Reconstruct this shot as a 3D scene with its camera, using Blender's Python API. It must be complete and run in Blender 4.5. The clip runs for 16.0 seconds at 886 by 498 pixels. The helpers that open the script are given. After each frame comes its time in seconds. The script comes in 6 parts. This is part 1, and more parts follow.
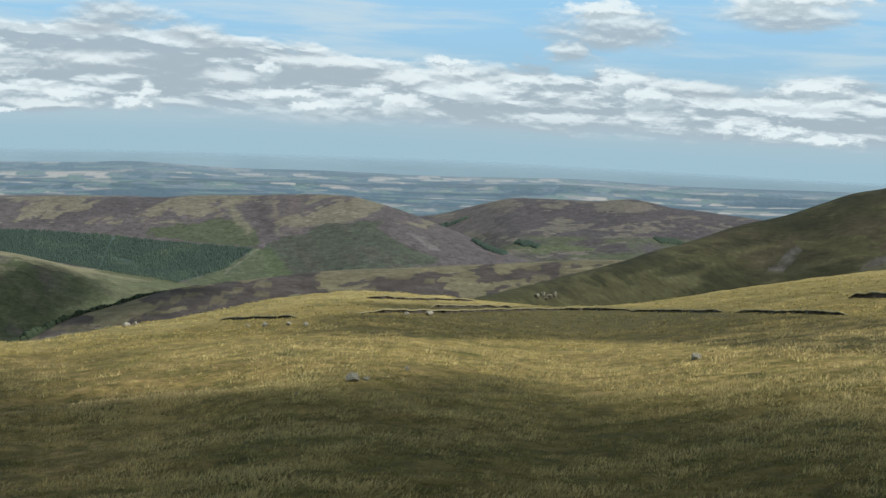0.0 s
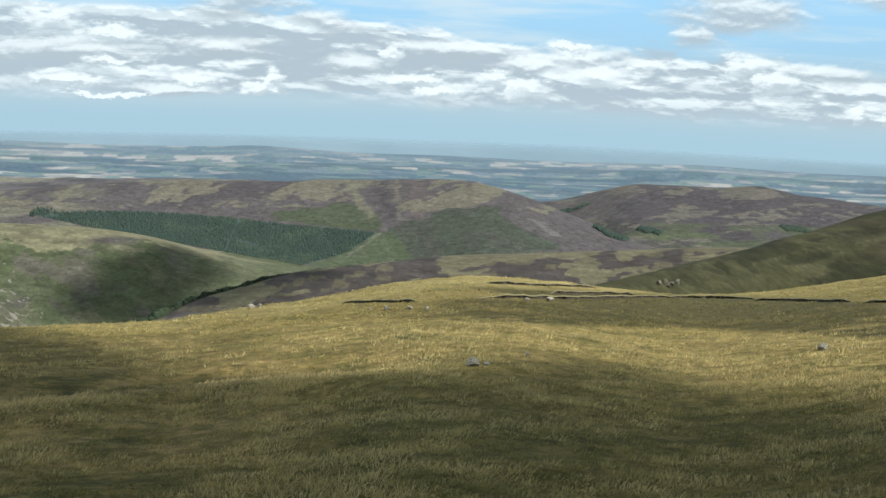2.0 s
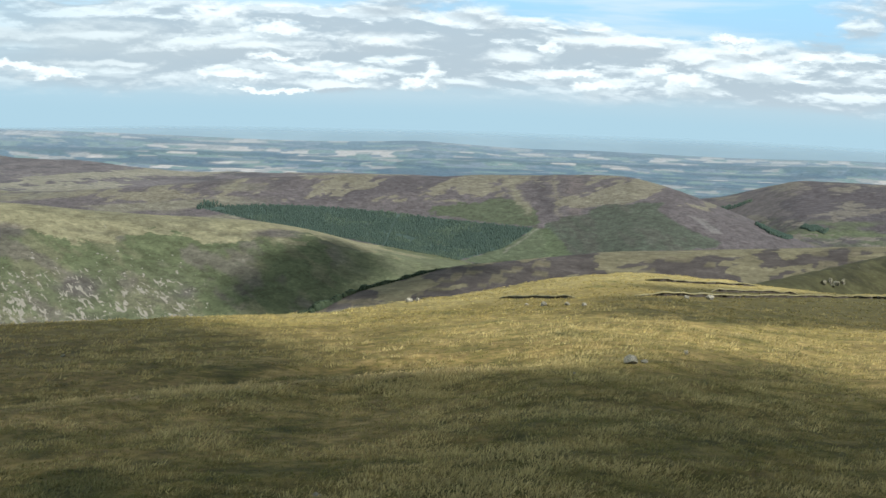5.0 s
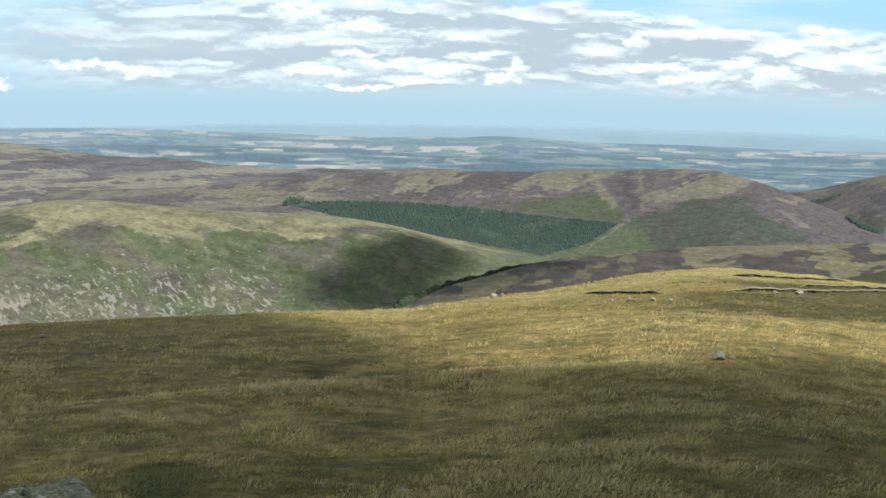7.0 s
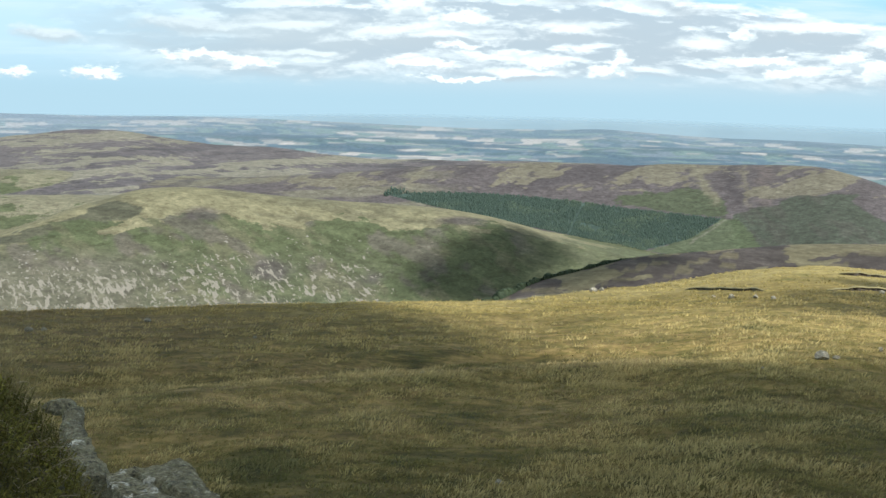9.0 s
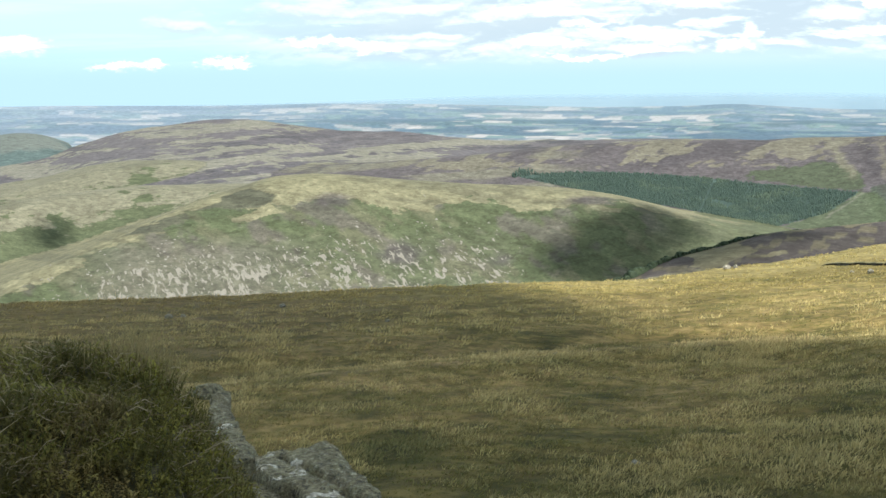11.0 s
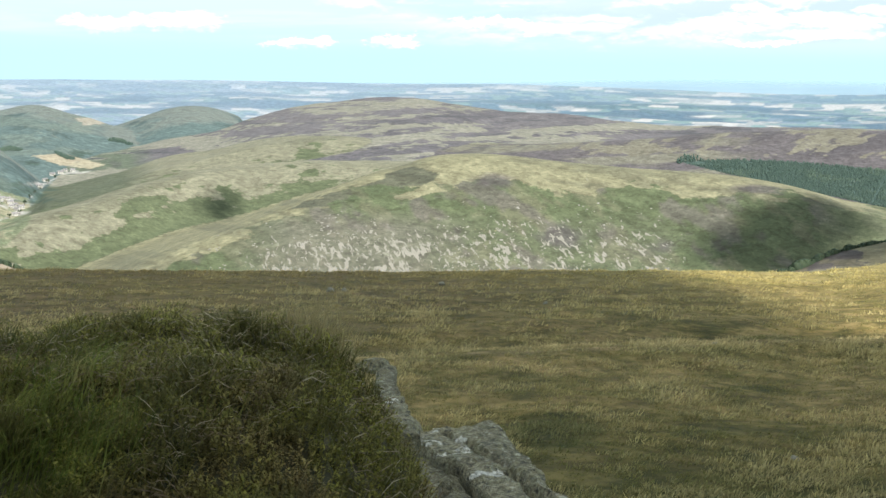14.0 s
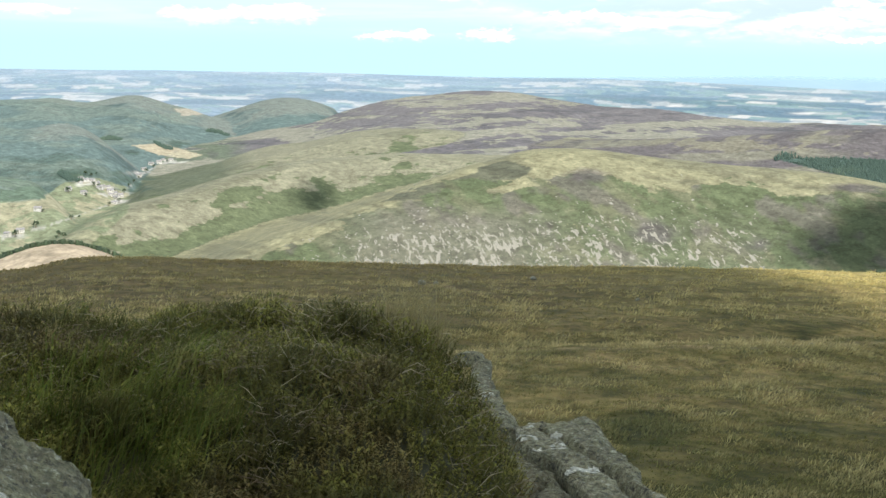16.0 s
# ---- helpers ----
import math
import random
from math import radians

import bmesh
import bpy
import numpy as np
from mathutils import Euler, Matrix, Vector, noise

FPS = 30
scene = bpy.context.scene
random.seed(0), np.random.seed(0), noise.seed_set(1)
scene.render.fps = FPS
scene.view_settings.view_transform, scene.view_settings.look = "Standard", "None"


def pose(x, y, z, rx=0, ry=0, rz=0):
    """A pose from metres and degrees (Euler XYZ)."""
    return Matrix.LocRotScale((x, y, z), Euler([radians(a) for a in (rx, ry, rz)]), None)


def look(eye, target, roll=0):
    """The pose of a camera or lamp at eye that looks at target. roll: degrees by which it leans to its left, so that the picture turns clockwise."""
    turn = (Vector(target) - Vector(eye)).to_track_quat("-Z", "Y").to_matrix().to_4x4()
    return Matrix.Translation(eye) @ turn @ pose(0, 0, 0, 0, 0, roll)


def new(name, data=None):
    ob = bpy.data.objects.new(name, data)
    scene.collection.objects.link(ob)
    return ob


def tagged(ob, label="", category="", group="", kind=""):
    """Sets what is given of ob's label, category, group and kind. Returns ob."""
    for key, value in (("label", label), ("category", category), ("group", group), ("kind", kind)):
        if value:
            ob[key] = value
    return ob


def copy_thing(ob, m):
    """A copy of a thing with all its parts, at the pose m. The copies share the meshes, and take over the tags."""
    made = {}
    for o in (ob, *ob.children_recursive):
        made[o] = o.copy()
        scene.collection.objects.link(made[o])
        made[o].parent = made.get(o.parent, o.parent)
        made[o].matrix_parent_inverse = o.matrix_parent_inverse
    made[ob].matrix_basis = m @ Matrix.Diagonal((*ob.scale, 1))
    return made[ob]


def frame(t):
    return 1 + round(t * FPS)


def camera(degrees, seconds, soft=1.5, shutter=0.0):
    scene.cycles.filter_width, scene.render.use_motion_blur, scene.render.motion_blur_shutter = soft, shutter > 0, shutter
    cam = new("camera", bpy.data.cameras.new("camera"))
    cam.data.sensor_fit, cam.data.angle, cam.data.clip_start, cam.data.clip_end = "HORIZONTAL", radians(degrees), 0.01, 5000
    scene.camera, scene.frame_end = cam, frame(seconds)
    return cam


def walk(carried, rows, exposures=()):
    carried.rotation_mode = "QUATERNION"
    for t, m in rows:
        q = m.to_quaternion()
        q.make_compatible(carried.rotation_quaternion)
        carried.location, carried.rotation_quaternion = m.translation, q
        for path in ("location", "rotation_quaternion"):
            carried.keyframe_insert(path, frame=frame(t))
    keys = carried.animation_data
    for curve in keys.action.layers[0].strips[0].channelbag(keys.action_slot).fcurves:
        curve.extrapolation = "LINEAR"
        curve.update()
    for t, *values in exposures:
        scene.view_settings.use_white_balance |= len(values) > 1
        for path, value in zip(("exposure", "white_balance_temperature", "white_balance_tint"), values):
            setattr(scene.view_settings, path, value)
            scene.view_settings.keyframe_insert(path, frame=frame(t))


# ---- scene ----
cam = camera(36.0, 16.0, 1.5)
PATH = [
    (0, -0.000, -4.011, -0.935),
    (0.5, 1.385, -4.373, -1.160),
    (1, 2.769, -4.458, -0.967),
    (1.5, 3.890, -4.727, -1.068),
    (2, 5.076, -4.717, -1.096),
    (2.5, 5.712, -4.785, -1.316),
    (3, 6.514, -4.795, -1.026),
    (3.5, 7.674, -4.948, -1.164),
    (4, 9.162, -4.949, -0.935),
    (4.5, 10.539, -4.973, -1.019),
    (7, 15.256, -5.276, -0.663),
    (7.5, 16.172, -5.336, -0.437),
    (8, 17.111, -5.571, -0.619),
    (8.5, 17.999, -5.676, -0.795),
    (9, 19.447, -5.684, -1.289),
    (9.5, 20.983, -5.643, -1.151),
    (12, 26.944, -7.129, 0.594),
    (12.5, 27.937, -7.315, 0.129),
    (13, 29.307, -7.571, 0.112),
    (13.5, 30.409, -7.329, -0.475),
    (14, 31.655, -7.295, -0.788),
    (14.5, 32.740, -7.504, -1.152),
    (15, 33.763, -7.444, -1.068),
    (15.5, 34.464, -7.288, -1.360),
    (16, 35.535, -7.622, -1.240),
]
EXPOSURES = [(0.0, -0.06), (1.0, 0.06), (2.0, 0.18), (4.0, 0.26), (8.0, 0.41), (9.5, 0.49), (12.0, 0.85), (16.0, 0.9)]
REACH = 0.3  # the camera is held this far in front of the turning point
walk(cam, [(t, pose(-REACH * math.sin(radians(yaw)), REACH * math.cos(radians(yaw)), 0, 0, 0, yaw)
            @ pose(0, 0, 0, 90 + pitch) @ pose(0, 0, 0, 0, 0, -roll)) for t, yaw, pitch, roll in PATH], EXPOSURES)

# ---- world, sun ----
SUN_AZ, SUN_EL = -118.0, 44.0     # degrees; bearings run from +y towards -x
SUN_DIR = Vector((-math.sin(radians(SUN_AZ)) * math.cos(radians(SUN_EL)),
                  math.cos(radians(SUN_AZ)) * math.cos(radians(SUN_EL)), math.sin(radians(SUN_EL))))


class Nodes:
    """Short hand for building a node tree."""

    def __init__(self, tree):
        self.tree = tree
        tree.nodes.clear()

    def add(self, kind, **props):
        node = self.tree.nodes.new(kind)
        for key, value in props.items():
            if key == "op":
                node.operation = value
            elif key == "blend":
                node.blend_type = value
            elif key == "dtype":
                node.data_type = value
            elif key == "attr":
                node.attribute_name = value
            elif key == "feature":
                node.feature = value
        return node

    def wire(self, source, target):
        if isinstance(source, (int, float, tuple)):
            target.default_value = source
        else:
            self.tree.links.new(source, target)

    def math(self, op, a, b=0.0, clamp=False):
        node = self.add("ShaderNodeMath", op=op)
        node.use_clamp = clamp
        self.wire(a, node.inputs[0])
        self.wire(b, node.inputs[1])
        return node.outputs[0]

    def span(self, x, a, b, lo=0.0, hi=1.0):
        node = self.add("ShaderNodeMapRange")
        node.interpolation_type = "SMOOTHSTEP"
        self.wire(x, node.inputs[0])
        for i, v in enumerate((a, b, lo, hi)):
            self.wire(v, node.inputs[i + 1])
        return node.outputs[0]

    def mix(self, fac, a, b, blend="MIX"):
        node = self.add("ShaderNodeMix", dtype="RGBA", blend=blend)
        self.wire(fac, node.inputs[0])
        self.wire(a if not (isinstance(a, tuple) and len(a) == 3) else (*a, 1), node.inputs[6])
        self.wire(b if not (isinstance(b, tuple) and len(b) == 3) else (*b, 1), node.inputs[7])
        return node.outputs[2]

    def noise(self, vector, scale, detail=4.0, rough=0.55, distortion=0.0):
        node = self.add("ShaderNodeTexNoise")
        self.wire(vector, node.inputs["Vector"])
        node.inputs["Scale"].default_value = scale
        node.inputs["Detail"].default_value = detail
        node.inputs["Roughness"].default_value = rough
        node.inputs["Distortion"].default_value = distortion
        return node.outputs["Fac"]

    def combine(self, x, y, z=0.0):
        node = self.add("ShaderNodeCombineXYZ")
        for i, v in enumerate((x, y, z)):
            self.wire(v, node.inputs[i])
        return node.outputs[0]


def make_world():
    world = bpy.data.worlds.new("sky")
    world.use_nodes = True
    n = Nodes(world.node_tree)
    sky = n.add("ShaderNodeTexSky")
    sky.sky_type = "NISHITA"
    sky.sun_disc = False
    sky.sun_elevation = radians(SUN_EL)
    sky.sun_rotation = math.atan2(SUN_DIR.x, SUN_DIR.y)
    sky.altitude = 700
    sky.dust_density = 1.6
    sky.ozone_density = 2.0
    coord = n.add("ShaderNodeTexCoord")
    parts = n.add("ShaderNodeSeparateXYZ")
    n.wire(coord.outputs["Generated"], parts.inputs[0])
    x, y, z = parts.outputs
    az = n.math("MULTIPLY", n.math("ARCTAN2", n.math("MULTIPLY", x, -1.0), y), 57.2958)
    el = n.math("MULTIPLY", n.math("ARCSINE", z), 57.2958)
    # the horizon is bent down towards both ends to fit the camera's view
    dip = n.math("ADD", n.math("MULTIPLY", n.span(az, 14.0, -34.0), 1.5), n.math("ADD", n.math("MULTIPLY", n.span(az, 18.0, 42.0), 0.3), 0.12))
    rise = n.math("ADD", el, dip)

    def vec(op, a, b):
        node = n.add("ShaderNodeVectorMath", op=op)
        n.wire(a, node.inputs[0])
        n.wire(b, node.inputs[1])
        return node.outputs["Value" if op == "LENGTH" else "Vector"]

    def stirred(vector, scale, detail, reach):
        node = n.add("ShaderNodeTexNoise")
        n.wire(vector, node.inputs["Vector"])
        node.inputs["Scale"].default_value = scale
        node.inputs["Detail"].default_value = detail
        node.inputs["Roughness"].default_value = 0.62
        return vec("MULTIPLY", vec("SUBTRACT", node.outputs["Color"], (0.5, 0.5, 0.5)), reach)

    def field(fx, fy, seed, detail=6.0, rough=0.56, lift=0.0, warp=0.3):
        up = n.math("ADD", rise, lift)
        return n.noise(n.combine(n.math("MULTIPLY", az, fx), n.math("MULTIPLY", up, fy), seed), 1.0, detail, rough, warp)

    def heap(table, place):
        """How deep a place lies in the nearest of the clouds in a table: 1 at its heart, 0 at its rim."""
        total = -3.0
        for a, e, half, tall in table:
            off = vec("MULTIPLY", vec("SUBTRACT", place, (a, e, 0.0)), (1 / half, 1 / tall, 0.0))
            total = n.math("MAXIMUM", n.math("SUBTRACT", 1.0, vec("LENGTH", off, (0.0, 0.0, 0.0))), total)
        return total

    spot = n.combine(az, el, 0.0)
    grain = n.combine(n.math("MULTIPLY", az, 0.5), n.math("MULTIPLY", el, 1.0), 4.0)
    broad = vec("ADD", spot, stirred(grain, 0.7, 5.0, (4.0, 1.1, 0.0)))
    curled = vec("ADD", spot, vec("ADD", stirred(grain, 1.5, 6.0, (2.2, 1.0, 0.0)), stirred(grain, 5.0, 4.0, (0.5, 0.4, 0.0))))

    clear = n.mix(n.span(el, 0.3, 6.5), (0.48, 0.65, 0.75), (0.45, 0.74, 1.0))
    colour = n.mix(n.span(el, 12.0, 45.0), clear, n.mix(1.0, sky.outputs[0], (0.1, 0.1, 0.1), "MULTIPLY"))
    # thin high veil, and pale haze towards the north
    veil = n.math("MULTIPLY", n.span(field(0.10, 1.1, 7.0), 0.44, 0.70, 0.0, 0.7), n.span(el, 0.8, 2.4))
    colour = n.mix(veil, colour, (0.80, 0.87, 0.91))
    colour = n.mix(n.math("MULTIPLY", n.span(az, 16.0, 36.0, 0.0, 0.65), n.span(el, 0.5, 3.0)), colour, (0.66, 0.82, 0.90))
    # rain-grey haze under the bank
    under = n.math("MULTIPLY", n.math("MULTIPLY", n.span(rise, 0.6, 1.8), n.span(az, 34.0, 20.0)), n.span(rise, 4.6, 3.2, 0.0, 0.65))
    colour = n.mix(under, colour, (0.575, 0.665, 0.725))
    # the bank: a deck of flat-bottomed cloud, grey beneath and lit on its broken tops
    roll, roll_up = field(0.13, 0.56, 3.0), field(0.13, 0.56, 3.0, lift=0.36)
    puff, puff_up = field(0.42, 1.35, 11.0, 6.0, 0.6), field(0.42, 1.35, 11.0, 6.0, 0.6, lift=0.17)
    ragged = n.math("ADD", n.math("MULTIPLY", n.math("SUBTRACT", roll, 0.5), 5.0), n.math("MULTIPLY", n.math("SUBTRACT", puff, 0.5), 2.2))
    sole = n.span(n.math("ADD", rise, n.math("MULTIPLY", ragged, 0.35)), 1.35, 2.0)
    crown = n.span(n.math("SUBTRACT", n.math("SUBTRACT", rise, ragged), n.span(az, 5.0, 13.0, 0.0, 0.7)), 4.55, 3.85)
    bank = n.math("MULTIPLY", n.math("MULTIPLY", sole, crown), n.span(n.math("ADD", az, n.math("MULTIPLY", ragged, 2.0)), 37.0, 27.0))
    lit = n.math("ADD", n.span(n.math("SUBTRACT", roll, roll_up), -0.07, 0.09, 0.0, 0.64), n.span(n.math("SUBTRACT", puff, puff_up), -0.07, 0.12, 0.0, 0.36))
    lit = n.math("MULTIPLY", lit, n.span(az, 4.0, 12.0, 1.0, 0.92))
    tone = n.mix(n.span(lit, 0.24, 0.90), (0.535, 0.59, 0.645), (1.09, 1.10, 1.10))
    tone = n.mix(n.span(rise, 2.6, 1.5, 0.0, 0.6), tone, (0.575, 0.64, 0.70))
    tone = n.mix(n.span(az, 18.0, 32.0, 0.0, 0.6), tone, n.mix(n.span(lit, 0.2, 0.9), (0.52, 0.60, 0.66), (0.72, 0.79, 0.82)))
    colour = n.mix(n.math("MULTIPLY", bank, 0.93), colour, tone)
    # soft grey clouds standing before it
    grey, grey_up = heap(GREY_CLOUDS, broad), heap(GREY_CLOUDS, vec("ADD", broad, (0.0, 0.22, 0.0)))
    grey_tone = n.mix(n.span(n.math("ADD", n.math("SUBTRACT", grey, grey_up), n.math("MULTIPLY", n.math("SUBTRACT", puff, puff_up), 2.4)), -0.25, 0.60), (0.55, 0.60, 0.65), (1.05, 1.06, 1.06))
    grey_tone = n.mix(n.span(az, 17.0, 30.0, 0.0, 0.55), grey_tone, (0.62, 0.69, 0.73))
    colour = n.mix(n.span(n.math("ADD", grey, n.math("MULTIPLY", n.math("SUBTRACT", puff, 0.5), 1.3)), -0.30, 0.55, 0.0, 0.88), colour, grey_tone)
    # bright heaped clouds in the sun
    white, white_up = heap(WHITE_CLOUDS, curled), heap(WHITE_CLOUDS, vec("ADD", curled, (0.08, 0.20, 0.0)))
    knobs = n.math("MULTIPLY", n.math("SUBTRACT", field(1.5, 3.6, 19.0, 4.0, 0.55), 0.5), 1.1)
    white_tone = n.mix(n.span(n.math("ADD", n.math("SUBTRACT", white, white_up), n.math("MULTIPLY", knobs, 0.7)), -0.30, 0.34), (0.66, 0.715, 0.755), (1.09, 1.10, 1.10))
    colour = n.mix(n.span(n.math("ADD", white, n.math("MULTIPLY", knobs, 1.5)), -0.18, 0.50, 0.0, 0.94), colour, white_tone)
    # broken cloud overhead, out of view, added and tinted to warm the fill light
    high = n.noise(grain, 0.8, 6.0, 0.58)
    cover = n.math("MULTIPLY", n.span(high, 0.44, 0.54), n.span(el, 8.5, 14.0))
    colour = n.mix(cover, colour, n.mix(n.span(high, 0.48, 0.62), (0.99, 0.92, 0.80), (0.62, 0.57, 0.49)))
    ground = n.add("ShaderNodeBackground")
    colour = n.mix(1.0, colour, (0.90, 1.0, 1.035), "MULTIPLY")
    n.wire(colour, ground.inputs[0])
    ground.inputs[1].default_value = SKY_STRENGTH
    out = n.add("ShaderNodeOutputWorld")
    n.wire(ground.outputs[0], out.inputs[0])
    scene.world = world


SKY_STRENGTH = 0.85
# clouds as bearing, angle over the horizon, half width, half height
WHITE_CLOUDS = [(15.5, 2.15, 1.2, 0.34), (12.2, 2.15, 0.5, 0.6), (12.9, 1.85, 0.9, 0.35), (6.5, 2.35, 1.5, 0.3), (5.5, 1.8, 1.1, 0.42), (3.0, 2.4, 0.8, 0.5), (1.6, 2.0, 1.3, 0.55), (0.0, 3.75, 0.9, 0.22),
                (-1.2, 2.55, 1.3, 0.5), (-2.8, 3.0, 0.7, 0.3), (-7.2, 3.0, 1.0, 0.55), (-8.4, 2.4, 1.2, 0.6), (-11.6, 1.25, 0.4, 0.45), (-13.6, 1.05, 1.4, 0.3), (-15.6, 0.7, 1.5, 0.3), (7.4, 3.3, 0.5, 0.5),
                (-15.0, 2.7, 2.0, 0.4)]
WHITE_CLOUDS += [(27.7, 2.0, 1.3, 0.2), (21.2, 4.3, 1.6, 0.7), (18.9, 3.9, 1.6, 0.5), (18.9, 1.45, 2.0, 0.14), (18.7, 2.75, 1.2, 0.2), (33.9, 1.4, 1.1, 0.25), (36.8, 1.3, 0.6, 0.22), (29.6, 2.15, 1.8, 0.24), (28.0, 1.85, 1.3, 0.22),
                 (45.5, 1.85, 2.0, 0.35), (42.3, 2.0, 1.7, 0.4), (37.9, 1.2, 1.1, 0.22), (33.8, 1.35, 1.0, 0.2), (29.0, 2.05, 1.8, 0.25), (20.5, 2.0, 1.5, 0.3), (52.2, 1.9, 1.5, 0.3), (-6.6, 6.0, 1.8, 0.4), (-14.2, 6.4, 3.0, 0.5)]
GREY_CLOUDS = [(5.4, 3.55, 2.4, 0.45), (-0.9, 3.35, 1.9, 0.4), (-6.9, 5.2, 2.8, 0.95), (-5.5, 4.3, 1.0, 0.65), (-13.9, 5.75, 3.2, 0.65), (10.0, 4.6, 1.6, 0.6), (13.5, 5.3, 2.5, 0.6), (-10.5, 2.75, 2.0, 0.4), (-15.0, 2.9, 1.8, 0.45),
               (26.0, 3.4, 3.0, 0.6), (22.8, 3.1, 3.0, 0.5), (25.3, 2.45, 2.5, 0.3), (19.6, 3.2, 2.5, 0.5), (14.5, 3.5, 2.2, 0.6), (16.2, 1.75, 2.0, 0.25), (29.4, 3.3, 2.6, 0.4), (35.3, 2.7, 1.6, 0.35), (9.0, 2.9, 1.6, 0.4), (2.0, 3.1, 2.2, 0.3)]
make_world()
lamp = bpy.data.lights.new("sun", "SUN")
lamp.energy, lamp.angle, lamp.color = 5.0, radians(0.5), (1.0, 0.965, 0.89)
sun = new("sun", lamp)
sun.matrix_world = look(SUN_DIR * 900, (0, 0, 0))


# ---- materials ----
def material(name):
    mat = bpy.data.materials.new(name)
    mat.use_nodes = True
    n = Nodes(mat.node_tree)
    shader = n.add("ShaderNodeBsdfPrincipled")
    out = n.add("ShaderNodeOutputMaterial")
    n.wire(shader.outputs[0], out.inputs[0])
    return mat, n, shader


def relief(n, shader, height, strength, distance):
    bump = n.add("ShaderNodeBump")
    n.wire(height, bump.inputs["Height"])
    bump.inputs["Strength"].default_value = strength
    bump.inputs["Distance"].default_value = distance
    n.wire(bump.outputs[0], shader.inputs["Normal"])


def ground_material():
    mat, n, shader = material("moorland")
    col = n.add("ShaderNodeAttribute", attr="plants").outputs["Color"]
    where = n.add("ShaderNodeNewGeometry").outputs["Position"]
    # grain that grows with distance from the hilltop: tussocks near, plant patches far
    span = n.add("ShaderNodeVectorMath", op="LENGTH")
    n.wire(where, span.inputs[0])
    far = n.span(span.outputs["Value"], 150.0, 420.0)
    near_grain = n.noise(where, 0.95, 7.0, 0.70)
    far_grain = n.noise(where, 0.075, 9.0, 0.72)
    grain = n.add("ShaderNodeMix", dtype="FLOAT")
    n.wire(far, grain.inputs[0])
    n.wire(near_grain, grain.inputs[2])
    n.wire(far_grain, grain.inputs[3])
    soft = n.span(span.outputs["Value"], 220.0, 600.0, 0.42, 0.22)
    factor = n.math("ADD", n.math("MULTIPLY", n.span(grain.outputs[0], 0.3, 0.7, -1.0, 1.0), soft), 1.0)
    # the sward between the tussocks: green moss and bleached litter in small patches
    sward = n.math("ADD", n.math("MULTIPLY", n.noise(where, 2.4, 6.0, 0.66, 0.3), 0.6), n.math("MULTIPLY", n.noise(where, 0.7, 4.0, 0.6), 0.4))
    turf = n.mix(n.span(sward, 0.42, 0.58), (0.65, 0.70, 0.53), (1.36, 1.25, 1.26))
    col = n.mix(n.span(span.outputs["Value"], 160.0, 60.0), col, n.mix(1.0, col, turf, "MULTIPLY"))
    # crisp clumps and bare streaks on the hills
    tufts = n.span(n.noise(where, 0.11, 7.0, 0.62, 0.4), 0.52, 0.57, 1.0, 0.82)
    pale = n.span(n.noise(where, 0.062, 7.0, 0.62, 0.5), 0.54, 0.59, 1.0, 1.17)
    wisps = n.math("MULTIPLY", n.span(n.noise(where, 0.27, 5.0, 0.6, 0.5), 0.52, 0.57, 1.0, 0.84), n.span(n.noise(where, 0.21, 5.0, 0.6, 0.6), 0.55, 0.59, 1.0, 1.2))
    crisp = n.add("ShaderNodeMix", dtype="FLOAT")
    n.wire(n.math("MULTIPLY", far, n.span(span.outputs["Value"], 3300.0, 2500.0)), crisp.inputs[0])
    n.wire(1.0, crisp.inputs[2])
    n.wire(n.math("MULTIPLY", n.math("MULTIPLY", tufts, pale), wisps), crisp.inputs[3])
    factor = n.math("MULTIPLY", factor, crisp.outputs[0])
    tone = n.combine(factor, factor, factor)
    other = n.add("ShaderNodeAttribute", attr="patches")
    edge = n.math("ADD", n.noise(where, 0.032, 10.0, 0.66, 0.35), n.math("MULTIPLY", n.math("SUBTRACT", other.outputs["Alpha"], 0.5), 0.42))
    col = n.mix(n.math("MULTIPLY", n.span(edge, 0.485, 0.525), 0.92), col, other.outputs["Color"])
    colour = n.mix(1.0, col, tone, "MULTIPLY")
    # scree: broken streaks of bare stone running down the slope
    part_ = n.add("ShaderNodeSeparateXYZ")
    n.wire(where, part_.inputs[0])
    along = n.math("ADD", n.math("MULTIPLY", part_.outputs[0], 0.866), n.math("MULTIPLY", part_.outputs[1], 0.5))
    down = n.math("MULTIPLY", part_.outputs[2], 2.0)
    runs = n.combine(n.math("ADD", along, n.math("MULTIPLY", down, 0.35)), n.math("MULTIPLY", down, 0.42), 0.0)
    clump = n.math("MULTIPLY", n.math("SUBTRACT", n.noise(where, 0.035, 3.0, 0.6), 0.5), 0.42)
    bare = n.math("ADD", n.math("ADD", clump, n.noise(runs, 0.27, 6.0, 0.62, 0.7)), n.math("MULTIPLY", n.add("ShaderNodeAttribute", attr="plants").outputs["Alpha"], 0.20))
    stone = n.mix(n.noise(where, 0.5, 4.0, 0.6), (0.12, 0.115, 0.10), (0.23, 0.22, 0.19))
    colour = n.mix(n.span(bare, 0.755, 0.775), colour, stone)
    n.wire(colour, shader.inputs["Base Color"])
    shader.inputs["Roughness"].default_value = 0.95
    shader.inputs["Specular IOR Level"].default_value = 0.1
    relief(n, shader, near_grain, 0.5, 0.2)
    return mat


